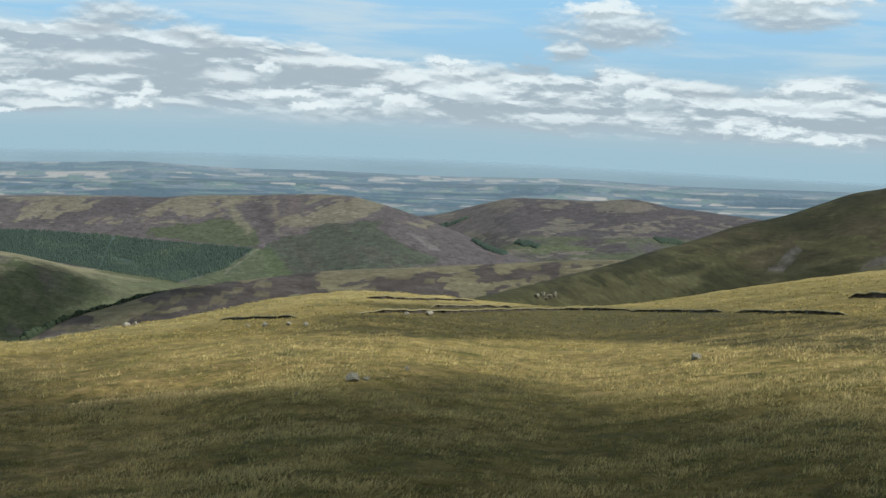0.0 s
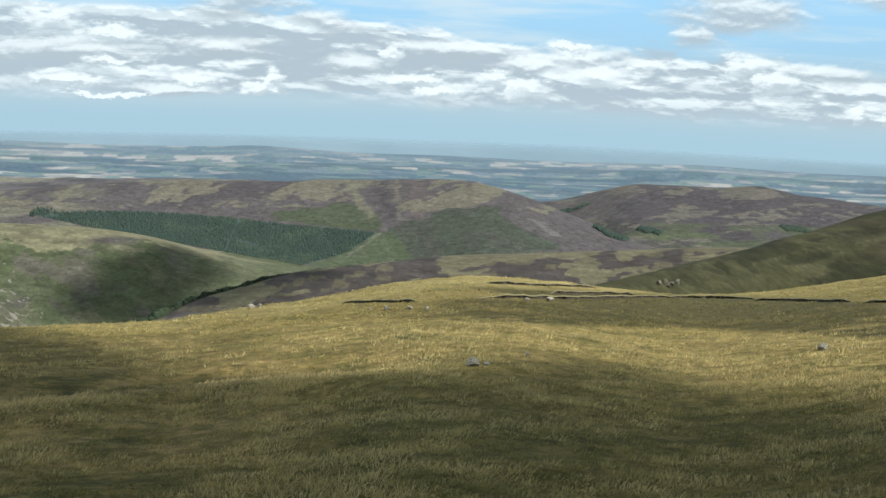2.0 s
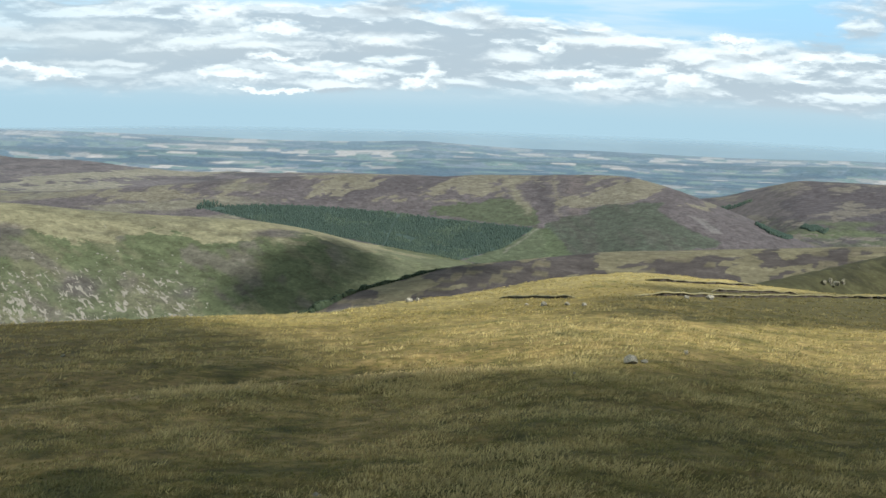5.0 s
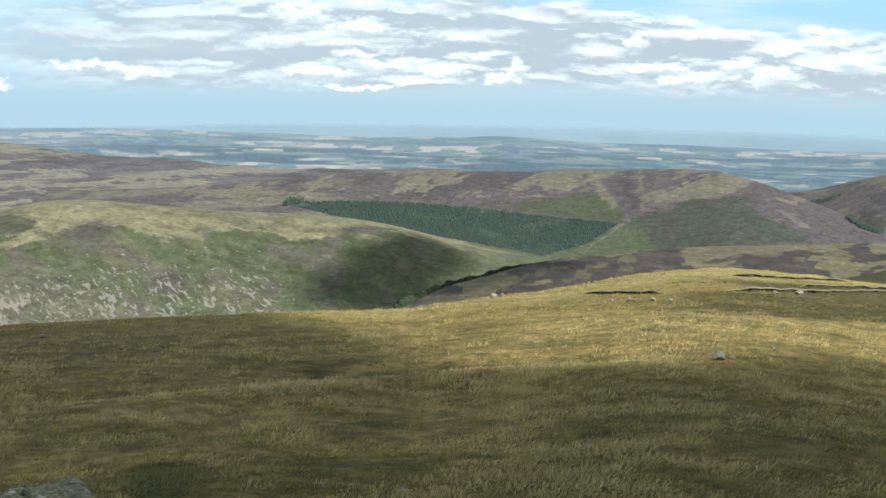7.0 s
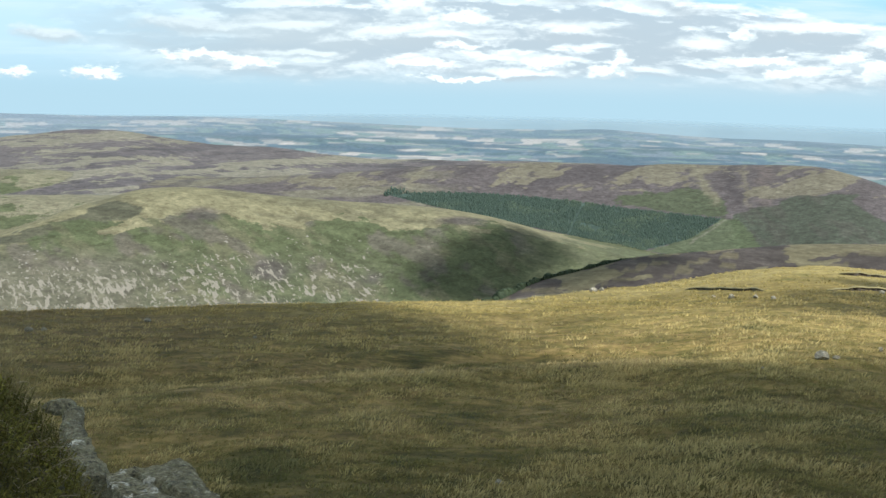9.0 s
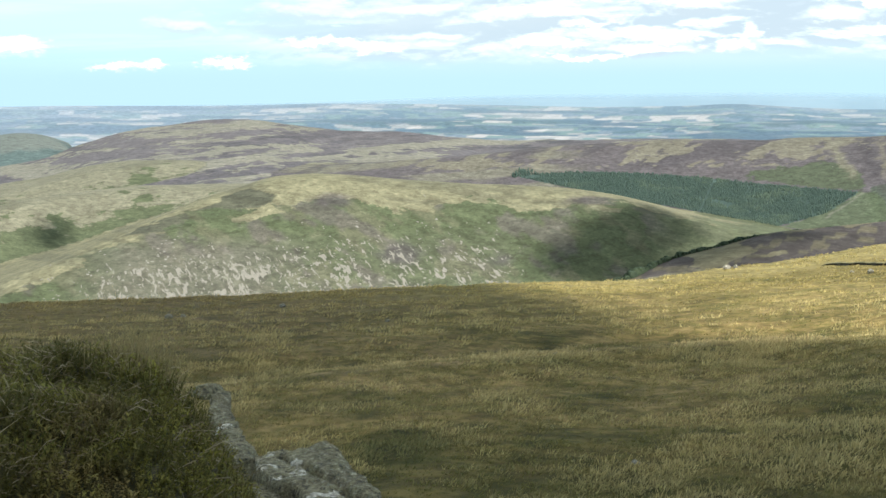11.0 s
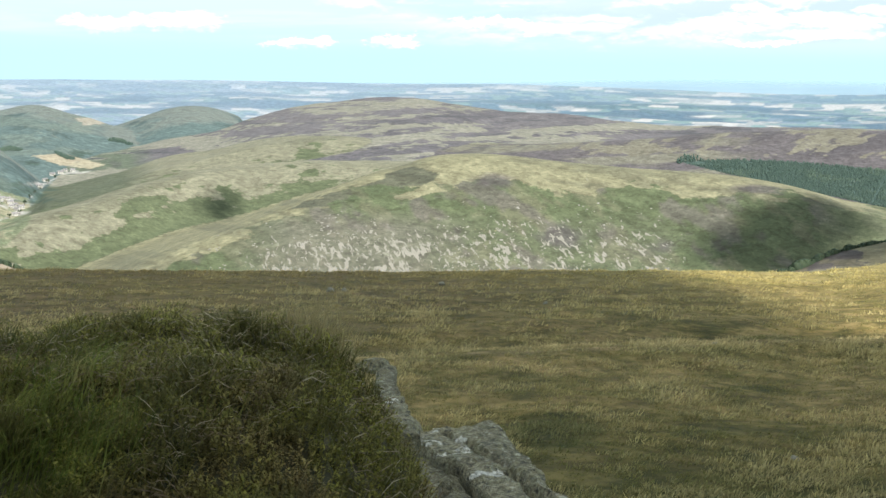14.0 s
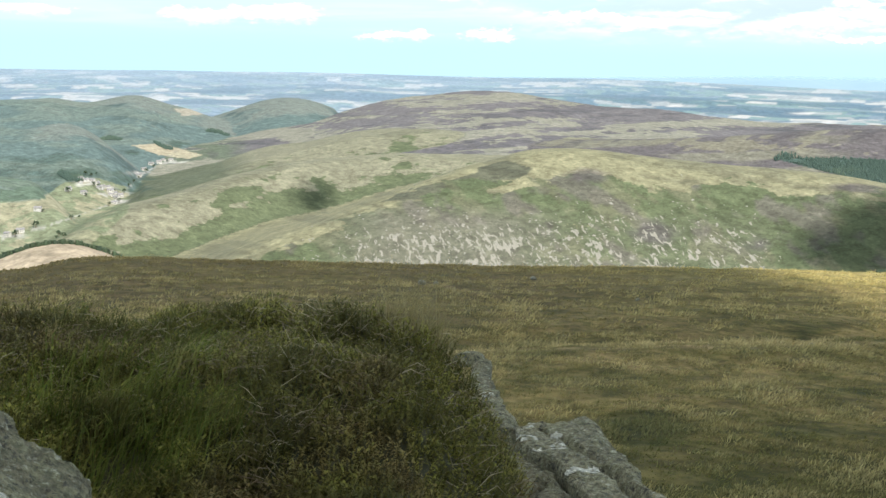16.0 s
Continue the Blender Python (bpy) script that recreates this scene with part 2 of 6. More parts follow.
# ---- noise for building ----
def lattice(x, y, seed):
    """Smooth random values between 0 and 1 on a unit lattice."""
    xi, yi = np.floor(x).astype(np.int64), np.floor(y).astype(np.int64)
    fx, fy = x - xi, y - yi
    fx, fy = fx * fx * fx * (fx * (fx * 6 - 15) + 10), fy * fy * fy * (fy * (fy * 6 - 15) + 10)

    def corner(a, b):
        h = (a * 374761393 + b * 668265263 + seed * 982451653) & 0xFFFFFFFF
        h = ((h ^ (h >> 13)) * 1274126177) & 0xFFFFFFFF
        return ((h ^ (h >> 16)) & 0xFFFFFF) / 16777215.0

    top = corner(xi, yi) * (1 - fx) + corner(xi + 1, yi) * fx
    low = corner(xi, yi + 1) * (1 - fx) + corner(xi + 1, yi + 1) * fx
    return top * (1 - fy) + low * fy


def fbm(x, y, size, octaves=4, seed=0, gain=0.5):
    """Layered noise about 0, from -1 to 1, whose largest forms are about size metres."""
    total, weight, amp = 0.0, 0.0, 1.0
    for i in range(octaves):
        k = 2.03 ** i / size
        total = total + amp * (lattice(x * k + 17.3 * i, y * k - 9.1 * i, seed + i) * 2 - 1)
        weight += amp
        amp *= gain
    return total / weight * 1.6


def glide(table, column, at):
    """A smooth curve through one column of a table whose first column is the bearing."""
    t = np.array(table, dtype=float)
    t = t[np.argsort(t[:, 0])]
    x, y = t[:, 0], t[:, column]
    slope = np.gradient(y, x)
    a = np.clip(at, x[0], x[-1])
    i = np.clip(np.searchsorted(x, a) - 1, 0, len(x) - 2)
    h = x[i + 1] - x[i]
    s = (a - x[i]) / h
    return ((2 * s**3 - 3 * s**2 + 1) * y[i] + (s**3 - 2 * s**2 + s) * h * slope[i]
            + (3 * s**2 - 2 * s**3) * y[i + 1] + (s**3 - s**2) * h * slope[i + 1])


# ---- landforms: the crest of each as bearing, angle above the eye's level, distance ----
EYE_OVER_FIELD = 5.5
BROW = [(-60, -2.2, 300), (-30, -3.2, 280), (-18, -4.36, 250), (-15.5, -4.74, 240), (-12.1, -5.37, 230), (-9.9, -5.8, 225), (-7.5, -6.14, 220),
        (-5.2, -6.32, 215), (-2.3, -6.2, 210), (0.5, -5.97, 205), (3.4, -5.81, 200), (6.7, -6.1, 185), (9, -6.55, 170),
        (11.4, -7.0, 155), (13.6, -7.32, 140), (15.9, -7.7, 130), (19, -7.89, 120), (24, -8.06, 112), (31, -8.25, 108),
        (40, -8.29, 105), (44.7, -8.21, 105), (49.3, -8.09, 105), (50.8, -8.14, 105), (52.4, -8.43, 105), (54, -8.55, 105), (75, -9.5, 90)]
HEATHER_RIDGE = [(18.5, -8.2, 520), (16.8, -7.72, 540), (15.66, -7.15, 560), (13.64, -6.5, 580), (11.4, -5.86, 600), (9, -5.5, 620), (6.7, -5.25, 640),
                 (4.4, -5.0, 660), (2, -4.86, 670), (-2.3, -4.6, 690), (-5.1, -4.4, 700), (-9, -4.3, 700), (-16, -4.6, 700)]
RIGHT_HILL = [(-45, 4.0, 900), (-30, 2.2, 850), (-22, 0.0, 800), (-18, -1.09, 760), (-16.5, -1.4, 750), (-15.4, -1.81, 740), (-14.3, -2.21, 725), (-12, -2.8, 690),
              (-10.9, -3.22, 660), (-9.8, -3.65, 630), (-8.65, -3.99, 600), (-7.5, -4.42, 560), (-5.15, -5.07, 500), (-2.8, -5.72, 440), (0, -6.5, 400)]
SCREE_HILL = [(47, -9.2, 900), (44.7, -8.13, 920), (42.9, -7.36, 940), (40.6, -6.53, 970), (38.3, -5.57, 1000), (36, -4.7, 1040), (34.8, -4.25, 1060),
              (33.6, -3.92, 1080), (32.2, -3.48, 1100), (30.8, -3.31, 1110), (28.9, -3.36, 1110), (26.5, -3.6, 1110), (24, -3.8, 1110), (21.5, -3.9, 1110),
              (19.4, -4.08, 1100), (17.1, -4.5, 1090), (14.8, -5.1, 1080), (12.5, -5.6, 1060), (11.4, -5.8, 1050), (9, -6.6, 1030)]
LEFT_SPUR = [(53, -8.6, 1080), (50.4, -6.86, 1150), (49.3, -6.29, 1200), (47, -5.6, 1270), (44.7, -4.84, 1350), (42.3, -4.28, 1430), (40, -4.01, 1480),
             (37.6, -3.75, 1500), (34, -3.7, 1500), (28, -4.2, 1500)]
UPPER_SPUR = [(48, -5.6, 1600), (46, -4.95, 1680), (44.7, -4.54, 1750), (43.3, -3.98, 1800), (41.4, -3.56, 1850), (39, -2.93, 1900), (36.7, -2.77, 1920), (34, -2.83, 1950), (28, -3.2, 1950)]
MOOR_TOP = [(49.5, -4.7, 2150), (48.1, -4.1, 2200), (45.8, -3.54, 2300), (43.5, -3.0, 2400), (40.9, -2.35, 2450), (39.5, -1.85, 2500), (37.7, -1.37, 2550), (35.4, -1.12, 2600),
            (33, -0.96, 2600), (31.5, -1.12, 2600), (29.2, -1.46, 2600), (27, -1.5, 2600), (24.5, -1.77, 2600), (22, -1.92, 2600), (19.5, -1.98, 2600), (15, -2.0, 2600), (10, -2.1, 2600), (4, -2.4, 2600)]
FOREST_HILL = [(38, -4.3, 1800), (32, -3.3, 1820), (27, -2.75, 1850), (24, -2.6, 1880), (22, -2.45, 1900), (20, -2.25, 1930), (17.4, -2.13, 1950), (14.4, -2.05, 1970), (12, -1.98, 1980), (8.9, -1.93, 1980), (5, -1.88, 1950),
               (4, -1.92, 1930), (3.1, -2.11, 1900), (1.9, -2.42, 1870), (0.6, -2.9, 1840), (-0.6, -3.35, 1810), (-2.2, -4.0, 1770), (-4, -4.7, 1740)]
FAR_RIGHT_HILL = [(4, -3.3, 2750), (0.8, -2.69, 2700), (-0.4, -2.44, 2680), (-1.5, -2.18, 2650), (-2.7, -1.94, 2600), (-4.1, -1.92, 2600), (-6.3, -1.93, 2600), (-8, -1.86, 2600),
                  (-9.3, -2.12, 2580), (-10.9, -2.29, 2560), (-12, -2.43, 2550), (-13.2, -2.56, 2550), (-18, -3.0, 2550)]
VALLEY_HILL_A = [(60, -2.6, 2050), (54, -2.92, 2050), (52.3, -2.82, 2050), (51.2, -2.68, 2050), (50.3, -2.9, 2030), (49.4, -3.48, 2000), (48.6, -4.2, 1960)]
VALLEY_HILL_B = [(60, -1.4, 2750), (54, -1.65, 2750), (51.4, -1.55, 2750), (50.3, -1.67, 2750), (48, -1.5, 2750), (47, -1.78, 2750), (46, -2.0, 2750), (44.5, -2.5, 2700)]
VALLEY_HILL_C = [(47.5, -3.1, 2900), (45.8, -2.5, 2900), (44.5, -2.0, 2900), (43.4, -1.64, 2900), (42.3, -1.48, 2900), (41.3, -1.56, 2900), (40.2, -1.85, 2900)]
VALLEY_HILL_D = [(60, -3.8, 1450), (54, -4.7, 1450), (53, -4.86, 1440), (52.3, -5.04, 1420), (51.6, -5.64, 1380), (51, -6.3, 1340)]
NEAR_SPUR = [(60, -8.6, 650), (53.7, -8.06, 640), (52.4, -7.63, 640), (50.8, -7.54, 640), (49.5, -7.93, 640), (48, -8.7, 630)]
SKYLINE = [(-60, -1.4, 4700), (-16, -1.29, 4700), (-9.7, -1.2, 4700), (-5, -1.01, 4700), (0.5, -0.95, 4700), (5, -0.8, 4700), (9, -0.73, 4700), (11, -0.62, 4700), (13, -0.52, 4700), (14.5, -0.57, 4700),
           (17.5, -0.6, 4700), (24, -0.46, 4700), (28.5, -0.38, 4700), (34, -0.42, 4700), (40.5, -0.36, 4700), (47, -0.42, 4700), (54, -0.46, 4700), (80, -0.5, 4700)]
LIP = [(-60, -9.5), (7, -9.9), (14.3, -10.4), (21.5, -10.98), (28.5, -11.5), (34, -11.85), (45, -12.4), (75, -13)]  # a fold in the field
# name: crest, slope in front, slope behind, roundness, fall beyond the ends per degree
LANDFORMS = [
    ("heather_ridge", HEATHER_RIDGE, 0.20, 0.30, 0.05, 0.01),
    ("right_hill", RIGHT_HILL, 0.26, 0.3, 0.06, 0.006),
    ("scree_hill", SCREE_HILL, 0.46, 0.10, 0.05, 0.02),
    ("left_spur", LEFT_SPUR, 0.36, 0.12, 0.05, 0.02),
    ("upper_spur", UPPER_SPUR, 0.25, 0.05, 0.05, 0.015),
    ("moor_top", MOOR_TOP, 0.085, 0.2, 0.05, 0.02),
    ("forest_hill", FOREST_HILL, 0.26, 0.14, 0.05, 0.015),
    ("far_right_hill", FAR_RIGHT_HILL, 0.16, 0.2, 0.05, 0.01),
    ("valley_hill_a", VALLEY_HILL_A, 0.25, 0.2, 0.06, 0.02),
    ("valley_hill_b", VALLEY_HILL_B, 0.15, 0.2, 0.06, 0.02),
    ("valley_hill_c", VALLEY_HILL_C, 0.15, 0.2, 0.06, 0.02),
    ("valley_hill_d", VALLEY_HILL_D, 0.35, 0.2, 0.06, 0.02),
    ("near_spur", NEAR_SPUR, 0.2, 0.3, 0.04, 0.02),
]
FIELD, VALLEY, PLAIN = len(LANDFORMS), len(LANDFORMS) + 1, len(LANDFORMS) + 2


def low_hills(az, r):
    """Long, low rises of the farmland."""
    rng = random.Random(18)
    rise = np.zeros(az.shape)
    for _ in range(46):
        a, d = rng.uniform(-18, 56), 2700 + 1950 * rng.uniform(0, 1) ** 0.8
        half, deep, tall = rng.uniform(1.2, 4.2), rng.uniform(40, 110), rng.uniform(2.5, 8.0)
        off = (r - d - 30 * np.sin(az * 0.9 + a)) / deep
        rise += tall * np.exp(-((az - a) / half) ** 2 - np.where(off < 0, off * 1.4, off * 0.7) ** 2)
    return rise


def heights(az, r):
    """Ground height and the number of the landform on top, for arrays of bearing and distance."""
    x, y = -r * np.sin(np.radians(az)), r * np.cos(np.radians(az))
    layers = []
    for name, table, front, back, soft, fall in LANDFORMS:
        rc = glide(table, 2, az)
        zc = rc * np.tan(np.radians(glide(table, 1, az)))
        lo, hi = min(t[0] for t in table), max(t[0] for t in table)
        zc = zc - rc * fall * (np.maximum(az - hi, 0) + np.maximum(lo - az, 0))
        d, w = r - rc, soft * rc
        layers.append(zc - np.where(d < 0, front, back) * (np.sqrt(d * d + w * w) - w))
    # the field in front of the hilltop, down to its brow
    rb = glide(BROW, 2, az)
    dip = np.tan(np.radians(-glide(BROW, 1, az)))
    s = dip - EYE_OVER_FIELD / rb
    over = np.maximum(r - rb, 0)
    field = -(EYE_OVER_FIELD + s * r) - 0.30 * (np.sqrt(over**2 + 18.0**2) - 18.0)
    swell = np.clip((r - 12) / 30, 0, 1) * np.clip((rb * 1.3 - r) / 60, 0, 1)
    lip = EYE_OVER_FIELD / (np.tan(np.radians(-glide(LIP, 1, az))) - s)
    fold = np.clip((az - 3) / 6, 0, 1)
    field = field + fold * (0.26 * np.exp(-((r - lip + 2.5) / 4.0) ** 2) - 0.42 * np.exp(-((r - lip - 5.5) / 4.5) ** 2))
    field = field + swell * (0.12 * fbm(x, y, 16.0, 3, 5) + 0.10 * fbm(x, y, 3.0, 2, 8))
    layers.append(field)
    floor = -np.interp(r, [0, 250, 600, 900, 1500, 2000, 2600, 3200, 5200], [60, 80, 118, 158, 178, 188, 190, 190, 200])
    layers.append(floor)
    sky = np.radians(glide(SKYLINE, 1, az))
    lowest = np.radians(-3.6)
    part = np.clip((r - 2300) / (4700 - 2300), 0, 1)
    plain = r * np.tan(lowest + (sky - lowest) * part ** 0.75)
    plain = plain + part * (1 - part) * 4 * 7.0 * fbm(x, y, 420.0, 3, 31) + low_hills(az, r)
    plain = plain - 0.4 * np.maximum(2500 - r, 0)
    plain = np.where(r > 4700, 4700 * np.tan(sky) - 0.05 * (r - 4700), plain)
    layers.append(plain)
    z = np.array(layers)
    top = np.argmax(z, axis=0)
    k = np.clip(0.004 * r, 0.15, 6.0)
    peak = z.max(axis=0)
    blend = peak + k * (np.log(np.exp(np.clip((z - peak) / k, -30, 0)).sum(axis=0)))
    hills = np.clip((r - 320) / 250, 0, 1) * (top != PLAIN)
    return blend + hills * (0.0016 * r * fbm(x, y, 170.0, 4, 41)), top


def ground_at(az, r):
    """A point of the ground at a bearing and a distance."""
    z = float(heights(np.array([float(az)]), np.array([float(r)]))[0][0])
    return Vector((-r * math.sin(radians(az)), r * math.cos(radians(az)), z))


def inside(az, el, corners):
    """Which of the points lie in a polygon."""
    hit = np.zeros(az.shape, dtype=bool)
    for (xa, ya), (xb, yb) in zip(corners, corners[1:] + corners[:1]):
        cross = (ya > el) != (yb > el)
        hit ^= cross & (az < (xb - xa) * (el - ya) / (yb - ya + 1e-12) + xa)
    return hit


FOREST = [(21.97, -3.42), (19.13, -3.31), (16.76, -3.36), (14.38, -3.5), (12, -3.77), (9.65, -3.96), (7.9, -4.09),
          (9.16, -4.94), (11.03, -5.5), (13.41, -5.1), (15.55, -4.7), (17.94, -4.3), (20.55, -3.75)]
PALE, STRAW, GRASS, MOSS = (0.32, 0.27, 0.13), (0.25, 0.202, 0.088), (0.152, 0.127, 0.049), (0.08, 0.092, 0.034)
# greyed and lifted in blue, so some distance haze sits in these colours
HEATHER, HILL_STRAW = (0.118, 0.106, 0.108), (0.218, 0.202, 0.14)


def meets(az, el, near, far):
    """The distance at which a sight line at this bearing and angle first meets the ground between two distances."""
    r = np.linspace(near, far, 900)
    z = heights(np.full(r.shape, float(az)), r)[0]
    under = np.nonzero(z >= r * math.tan(radians(el)))[0]
    return float(r[under[0]]) if len(under) else far


def streaks(az, el, lean, long, thin, seed):
    """Drawn-out patches on a far slope; lean is the angle at which they rise."""
    u, v, t = -az * 33.0, el * 33.0, radians(lean)
    along, across = u * math.cos(t) + v * math.sin(t), -u * math.sin(t) + v * math.cos(t)
    return fbm(along / long * thin, across, thin * 2.0, 4, seed, 0.6)


LANE = [(53.6, -7.2), (52.8, -6.98), (51.9, -6.75), (50.6, -6.3), (49.3, -5.85), (48.9, -5.5), (48.2, -4.7), (47.2, -4.2), (46.7, -4.08)]  # the lane up the valley
STRAW_EDGE = [(39, -6.1), (37.5, -5.5), (34.7, -4.95), (32, -4.85), (29.5, -4.5), (26.2, -4.8), (23.8, -4.65), (20.5, -4.95), (18.5, -4.7), (15, -5.2)]  # where pale grass gives way to green


def wet_hollow(az, el):
    """A dark green, mossy hollow below the tor."""
    return np.clip(1.5 - np.hypot((az - 26.8) / 1.5, (el + 14.7) / 0.65), 0, 0.55)


def plants(az, r, z, top):
    """Colour of what grows at each point, with light, shade and haze painted in."""
    x, y = -r * np.sin(np.radians(az)), r * np.cos(np.radians(az))
    el = np.degrees(np.arctan2(z, r))
    col = np.zeros(az.shape + (3,))

    def lay(mask, colour):
        m = np.clip(mask, 0, 1)[..., None]
        col[:] = col * (1 - m) + np.array(colour) * m

    wide, mid, fine = fbm(x, y, 260.0, 4, 51), fbm(x, y, 90.0, 4, 52, 0.6), fbm(x, y, 30.0, 4, 53, 0.6)
    n1, n2, n3 = fbm(x, y, 22.0, 4, 61), fbm(x, y, 6.0, 4, 62), fbm(x, y, 2.2, 3, 63)
    lay(np.ones(az.shape), GRASS)
    # the field: bent-grass with paler and greener patches
    f = top == FIELD
    lay(f * 1.0, STRAW)
    lay(f * (0.5 + 0.7 * n1 + 0.6 * n2), GRASS)
    lay(f * (n3 * 0.9 + n2 * 0.6 + 0.3 * n1 - 0.3) * np.clip((r - 30) / 40, 0.25, 0.8), PALE)
    lay(f * (-n2 * 0.9 - n3 * 0.6 - 0.5 * n1 - 0.5) * 0.8, MOSS)
    # strip beyond the cloud's shadow painted paler, as if in more sun
    sunlit = np.clip((14 - az + 3 * n1) / 4, 0, 1) * np.clip((r - 46 - 5 * n1) / 14, 0, 1) * np.clip((-7.62 - el + 0.12 * n1) / 0.12, 0, 1)
    lay(f * sunlit * (0.75 + 0.5 * n2), (0.36, 0.295, 0.135))
    lay(f * sunlit * (0.4 * n3 - 0.8 * n2 - 0.2), STRAW)
    # grass inside the cloud's shadow darkened further: shade put into the colour
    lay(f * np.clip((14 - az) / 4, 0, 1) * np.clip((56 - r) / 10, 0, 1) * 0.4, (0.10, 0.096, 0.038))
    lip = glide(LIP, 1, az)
    # the fold's light rim and dark hollow, shading painted as colour bands
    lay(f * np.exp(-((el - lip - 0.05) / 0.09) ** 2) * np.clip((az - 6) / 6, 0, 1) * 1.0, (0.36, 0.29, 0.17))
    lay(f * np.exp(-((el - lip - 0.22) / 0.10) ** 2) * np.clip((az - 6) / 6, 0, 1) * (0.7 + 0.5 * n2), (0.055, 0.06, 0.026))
    lay(f * np.clip((az - 26) / 10, 0, 1) * np.clip((el + 9.7 + 0.3 * n1) / 0.8, 0, 1) * 0.6, (0.15, 0.105, 0.062))
    hags = np.clip((6 - az + 5 * n1) / 5, 0, 1) * np.clip((el + 7.75 + 0.12 * n1) / 0.12, 0, 1) * np.clip((-6.2 - el) / 0.2, 0, 1)
    lay(f * hags * 0.9, (0.072, 0.067, 0.032))
    lay(f * hags * (n2 - 0.1), (0.105, 0.092, 0.042))
    rim = np.clip((el - glide(BROW, 1, az) + 0.55) / 0.2, 0, 1)
    lay(f * rim * np.clip((30 - az) / 8, 0, 1) * (0.6 + 0.5 * n2) * (1 - hags) * np.clip((az + 12) / 8, 0.25, 1), PALE)
    near = np.clip((130 - r) / 40, 0, 1) * f
    clumps = 0.6 * fbm(x, y, 1.7, 3, 67) + 0.5 * fbm(x, y, 5.0, 2, 68)
    lay(near * (clumps + 0.05) * np.clip((r - 25) / 40, 0.45, 1.2), (0.265, 0.212, 0.10))
    lay(near * (-clumps - 0.15) * 0.9, (0.098, 0.10, 0.038))
    lay(near * np.clip((az - 18) / 12, 0, 1) * np.clip((r - 34) / 25, 0, 1) * (0.35 + 0.4 * n1), (0.20, 0.15, 0.09))
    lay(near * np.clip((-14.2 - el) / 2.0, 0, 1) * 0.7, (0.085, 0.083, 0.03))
    # middle band of the shaded field brightened through its colour
    lay(near * np.exp(-((el + 12.3) / 1.5) ** 2) * np.clip((az - 8) / 8, 0, 1) * (0.55 + 0.7 * clumps), (0.32, 0.25, 0.13))
    # the same painted rim and hollow again, over the clumps
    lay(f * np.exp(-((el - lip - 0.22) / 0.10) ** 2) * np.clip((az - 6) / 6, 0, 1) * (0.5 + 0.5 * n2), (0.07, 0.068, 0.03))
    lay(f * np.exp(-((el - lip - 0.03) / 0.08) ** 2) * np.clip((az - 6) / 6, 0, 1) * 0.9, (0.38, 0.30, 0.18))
    lay(f * wet_hollow(az, el), (0.05, 0.062, 0.022))
    # the hills: what grows there, and what breaks it up in patches
    alt = np.zeros(az.shape + (3,))
    cover = np.zeros(az.shape)

    def broken(m, colour, share):
        k = m > 0
        alt[k] = np.array(colour)
        cover[k] = np.clip(np.broadcast_to(share, az.shape)[k], 0, 1)

    # strips burnt at different years, as gamekeepers leave them
    su, sv = az * 33 + el * 14 + 5 * mid, el * 33 * 1.4 + 4 * fine
    strip_row = np.floor(sv / 9.0)
    strip_no = np.floor((su + 37 * np.mod(strip_row * 0.618, 1.0)) / (14 + 9 * np.mod(strip_row, 2))) * 57 + strip_row * 311
    burn = np.mod(np.sin(strip_no * 12.9898) * 43758.5453, 1.0) + 0.25 * wide
    for i, (name, *_) in enumerate(LANDFORMS):
        m = (top == i) * 1.0
        if name == "moor_top":
            lay(m, HEATHER)
            lay(m * np.clip((-0.25 - streaks(az, el, 6, 80, 7, 102)) / 0.14, 0, 0.6), (0.08, 0.073, 0.078))
            lay(m * np.clip((az - 43.6 + 0.4 * fine) / 1.2, 0, 0.9), (0.088, 0.105, 0.07))
            lay(m * (burn < 0.12) * 0.4, (0.075, 0.068, 0.072))
            lay(m * (fbm(az * 30, el * 520, 60.0, 4, 84) * 3 - 1.2) * 0.7, (0.07, 0.066, 0.07))
            broken(m, (0.19, 0.178, 0.14), 0.42 + 0.9 * streaks(az, el, 4, 90, 6, 101) + 0.25 * fbm(x, y, 420.0, 3, 81) + 0.02 * np.clip(az - 26, 0, 10))
        elif name == "forest_hill":
            upper = np.clip((el + 3.25 + 0.15 * mid) / 0.25, 0, 1)
            lay(m, (0.116, 0.10, 0.10))
            band = streaks(az, el, 24, 42, 7, 91)
            lay(m * np.clip((az - 18.5) / 2, 0, 1) * np.clip((streaks(az, el, 3, 80, 5, 109) + 0.1) * 2.2, 0, 0.75), (0.19, 0.176, 0.128))
            lay(m * np.clip((-0.22 - streaks(az, el, 20, 50, 14, 92)) / 0.15, 0, 0.6) * upper, (0.08, 0.07, 0.073))
            slope = inside(az + 0.8 * mid + 0.3 * fine, el + 0.22 * mid + 0.12 * fine, [(7.6, -3.9), (5.6, -3.45), (3.9, -2.85), (2.9, -2.75), (1.9, -3.5), (0.6, -4.6), (3.4, -5.2), (7.2, -5.3)])
            lay(m * slope * 0.9, (0.073, 0.085, 0.062))
            lay(m * slope * np.clip(streaks(az, el, -40, 30, 12, 94) * 2 - 0.6, 0, 0.4), (0.095, 0.085, 0.075))
            apron = inside(az + 0.5 * fine + 0.4 * mid, el + 0.16 * fine, [(7.6, -3.8), (8.1, -3.2), (9.6, -2.8), (11.2, -3.05), (12.5, -3.5), (9.2, -3.98), (7.9, -4.08)])
            lay(m * apron * 0.85, (0.082, 0.10, 0.056))
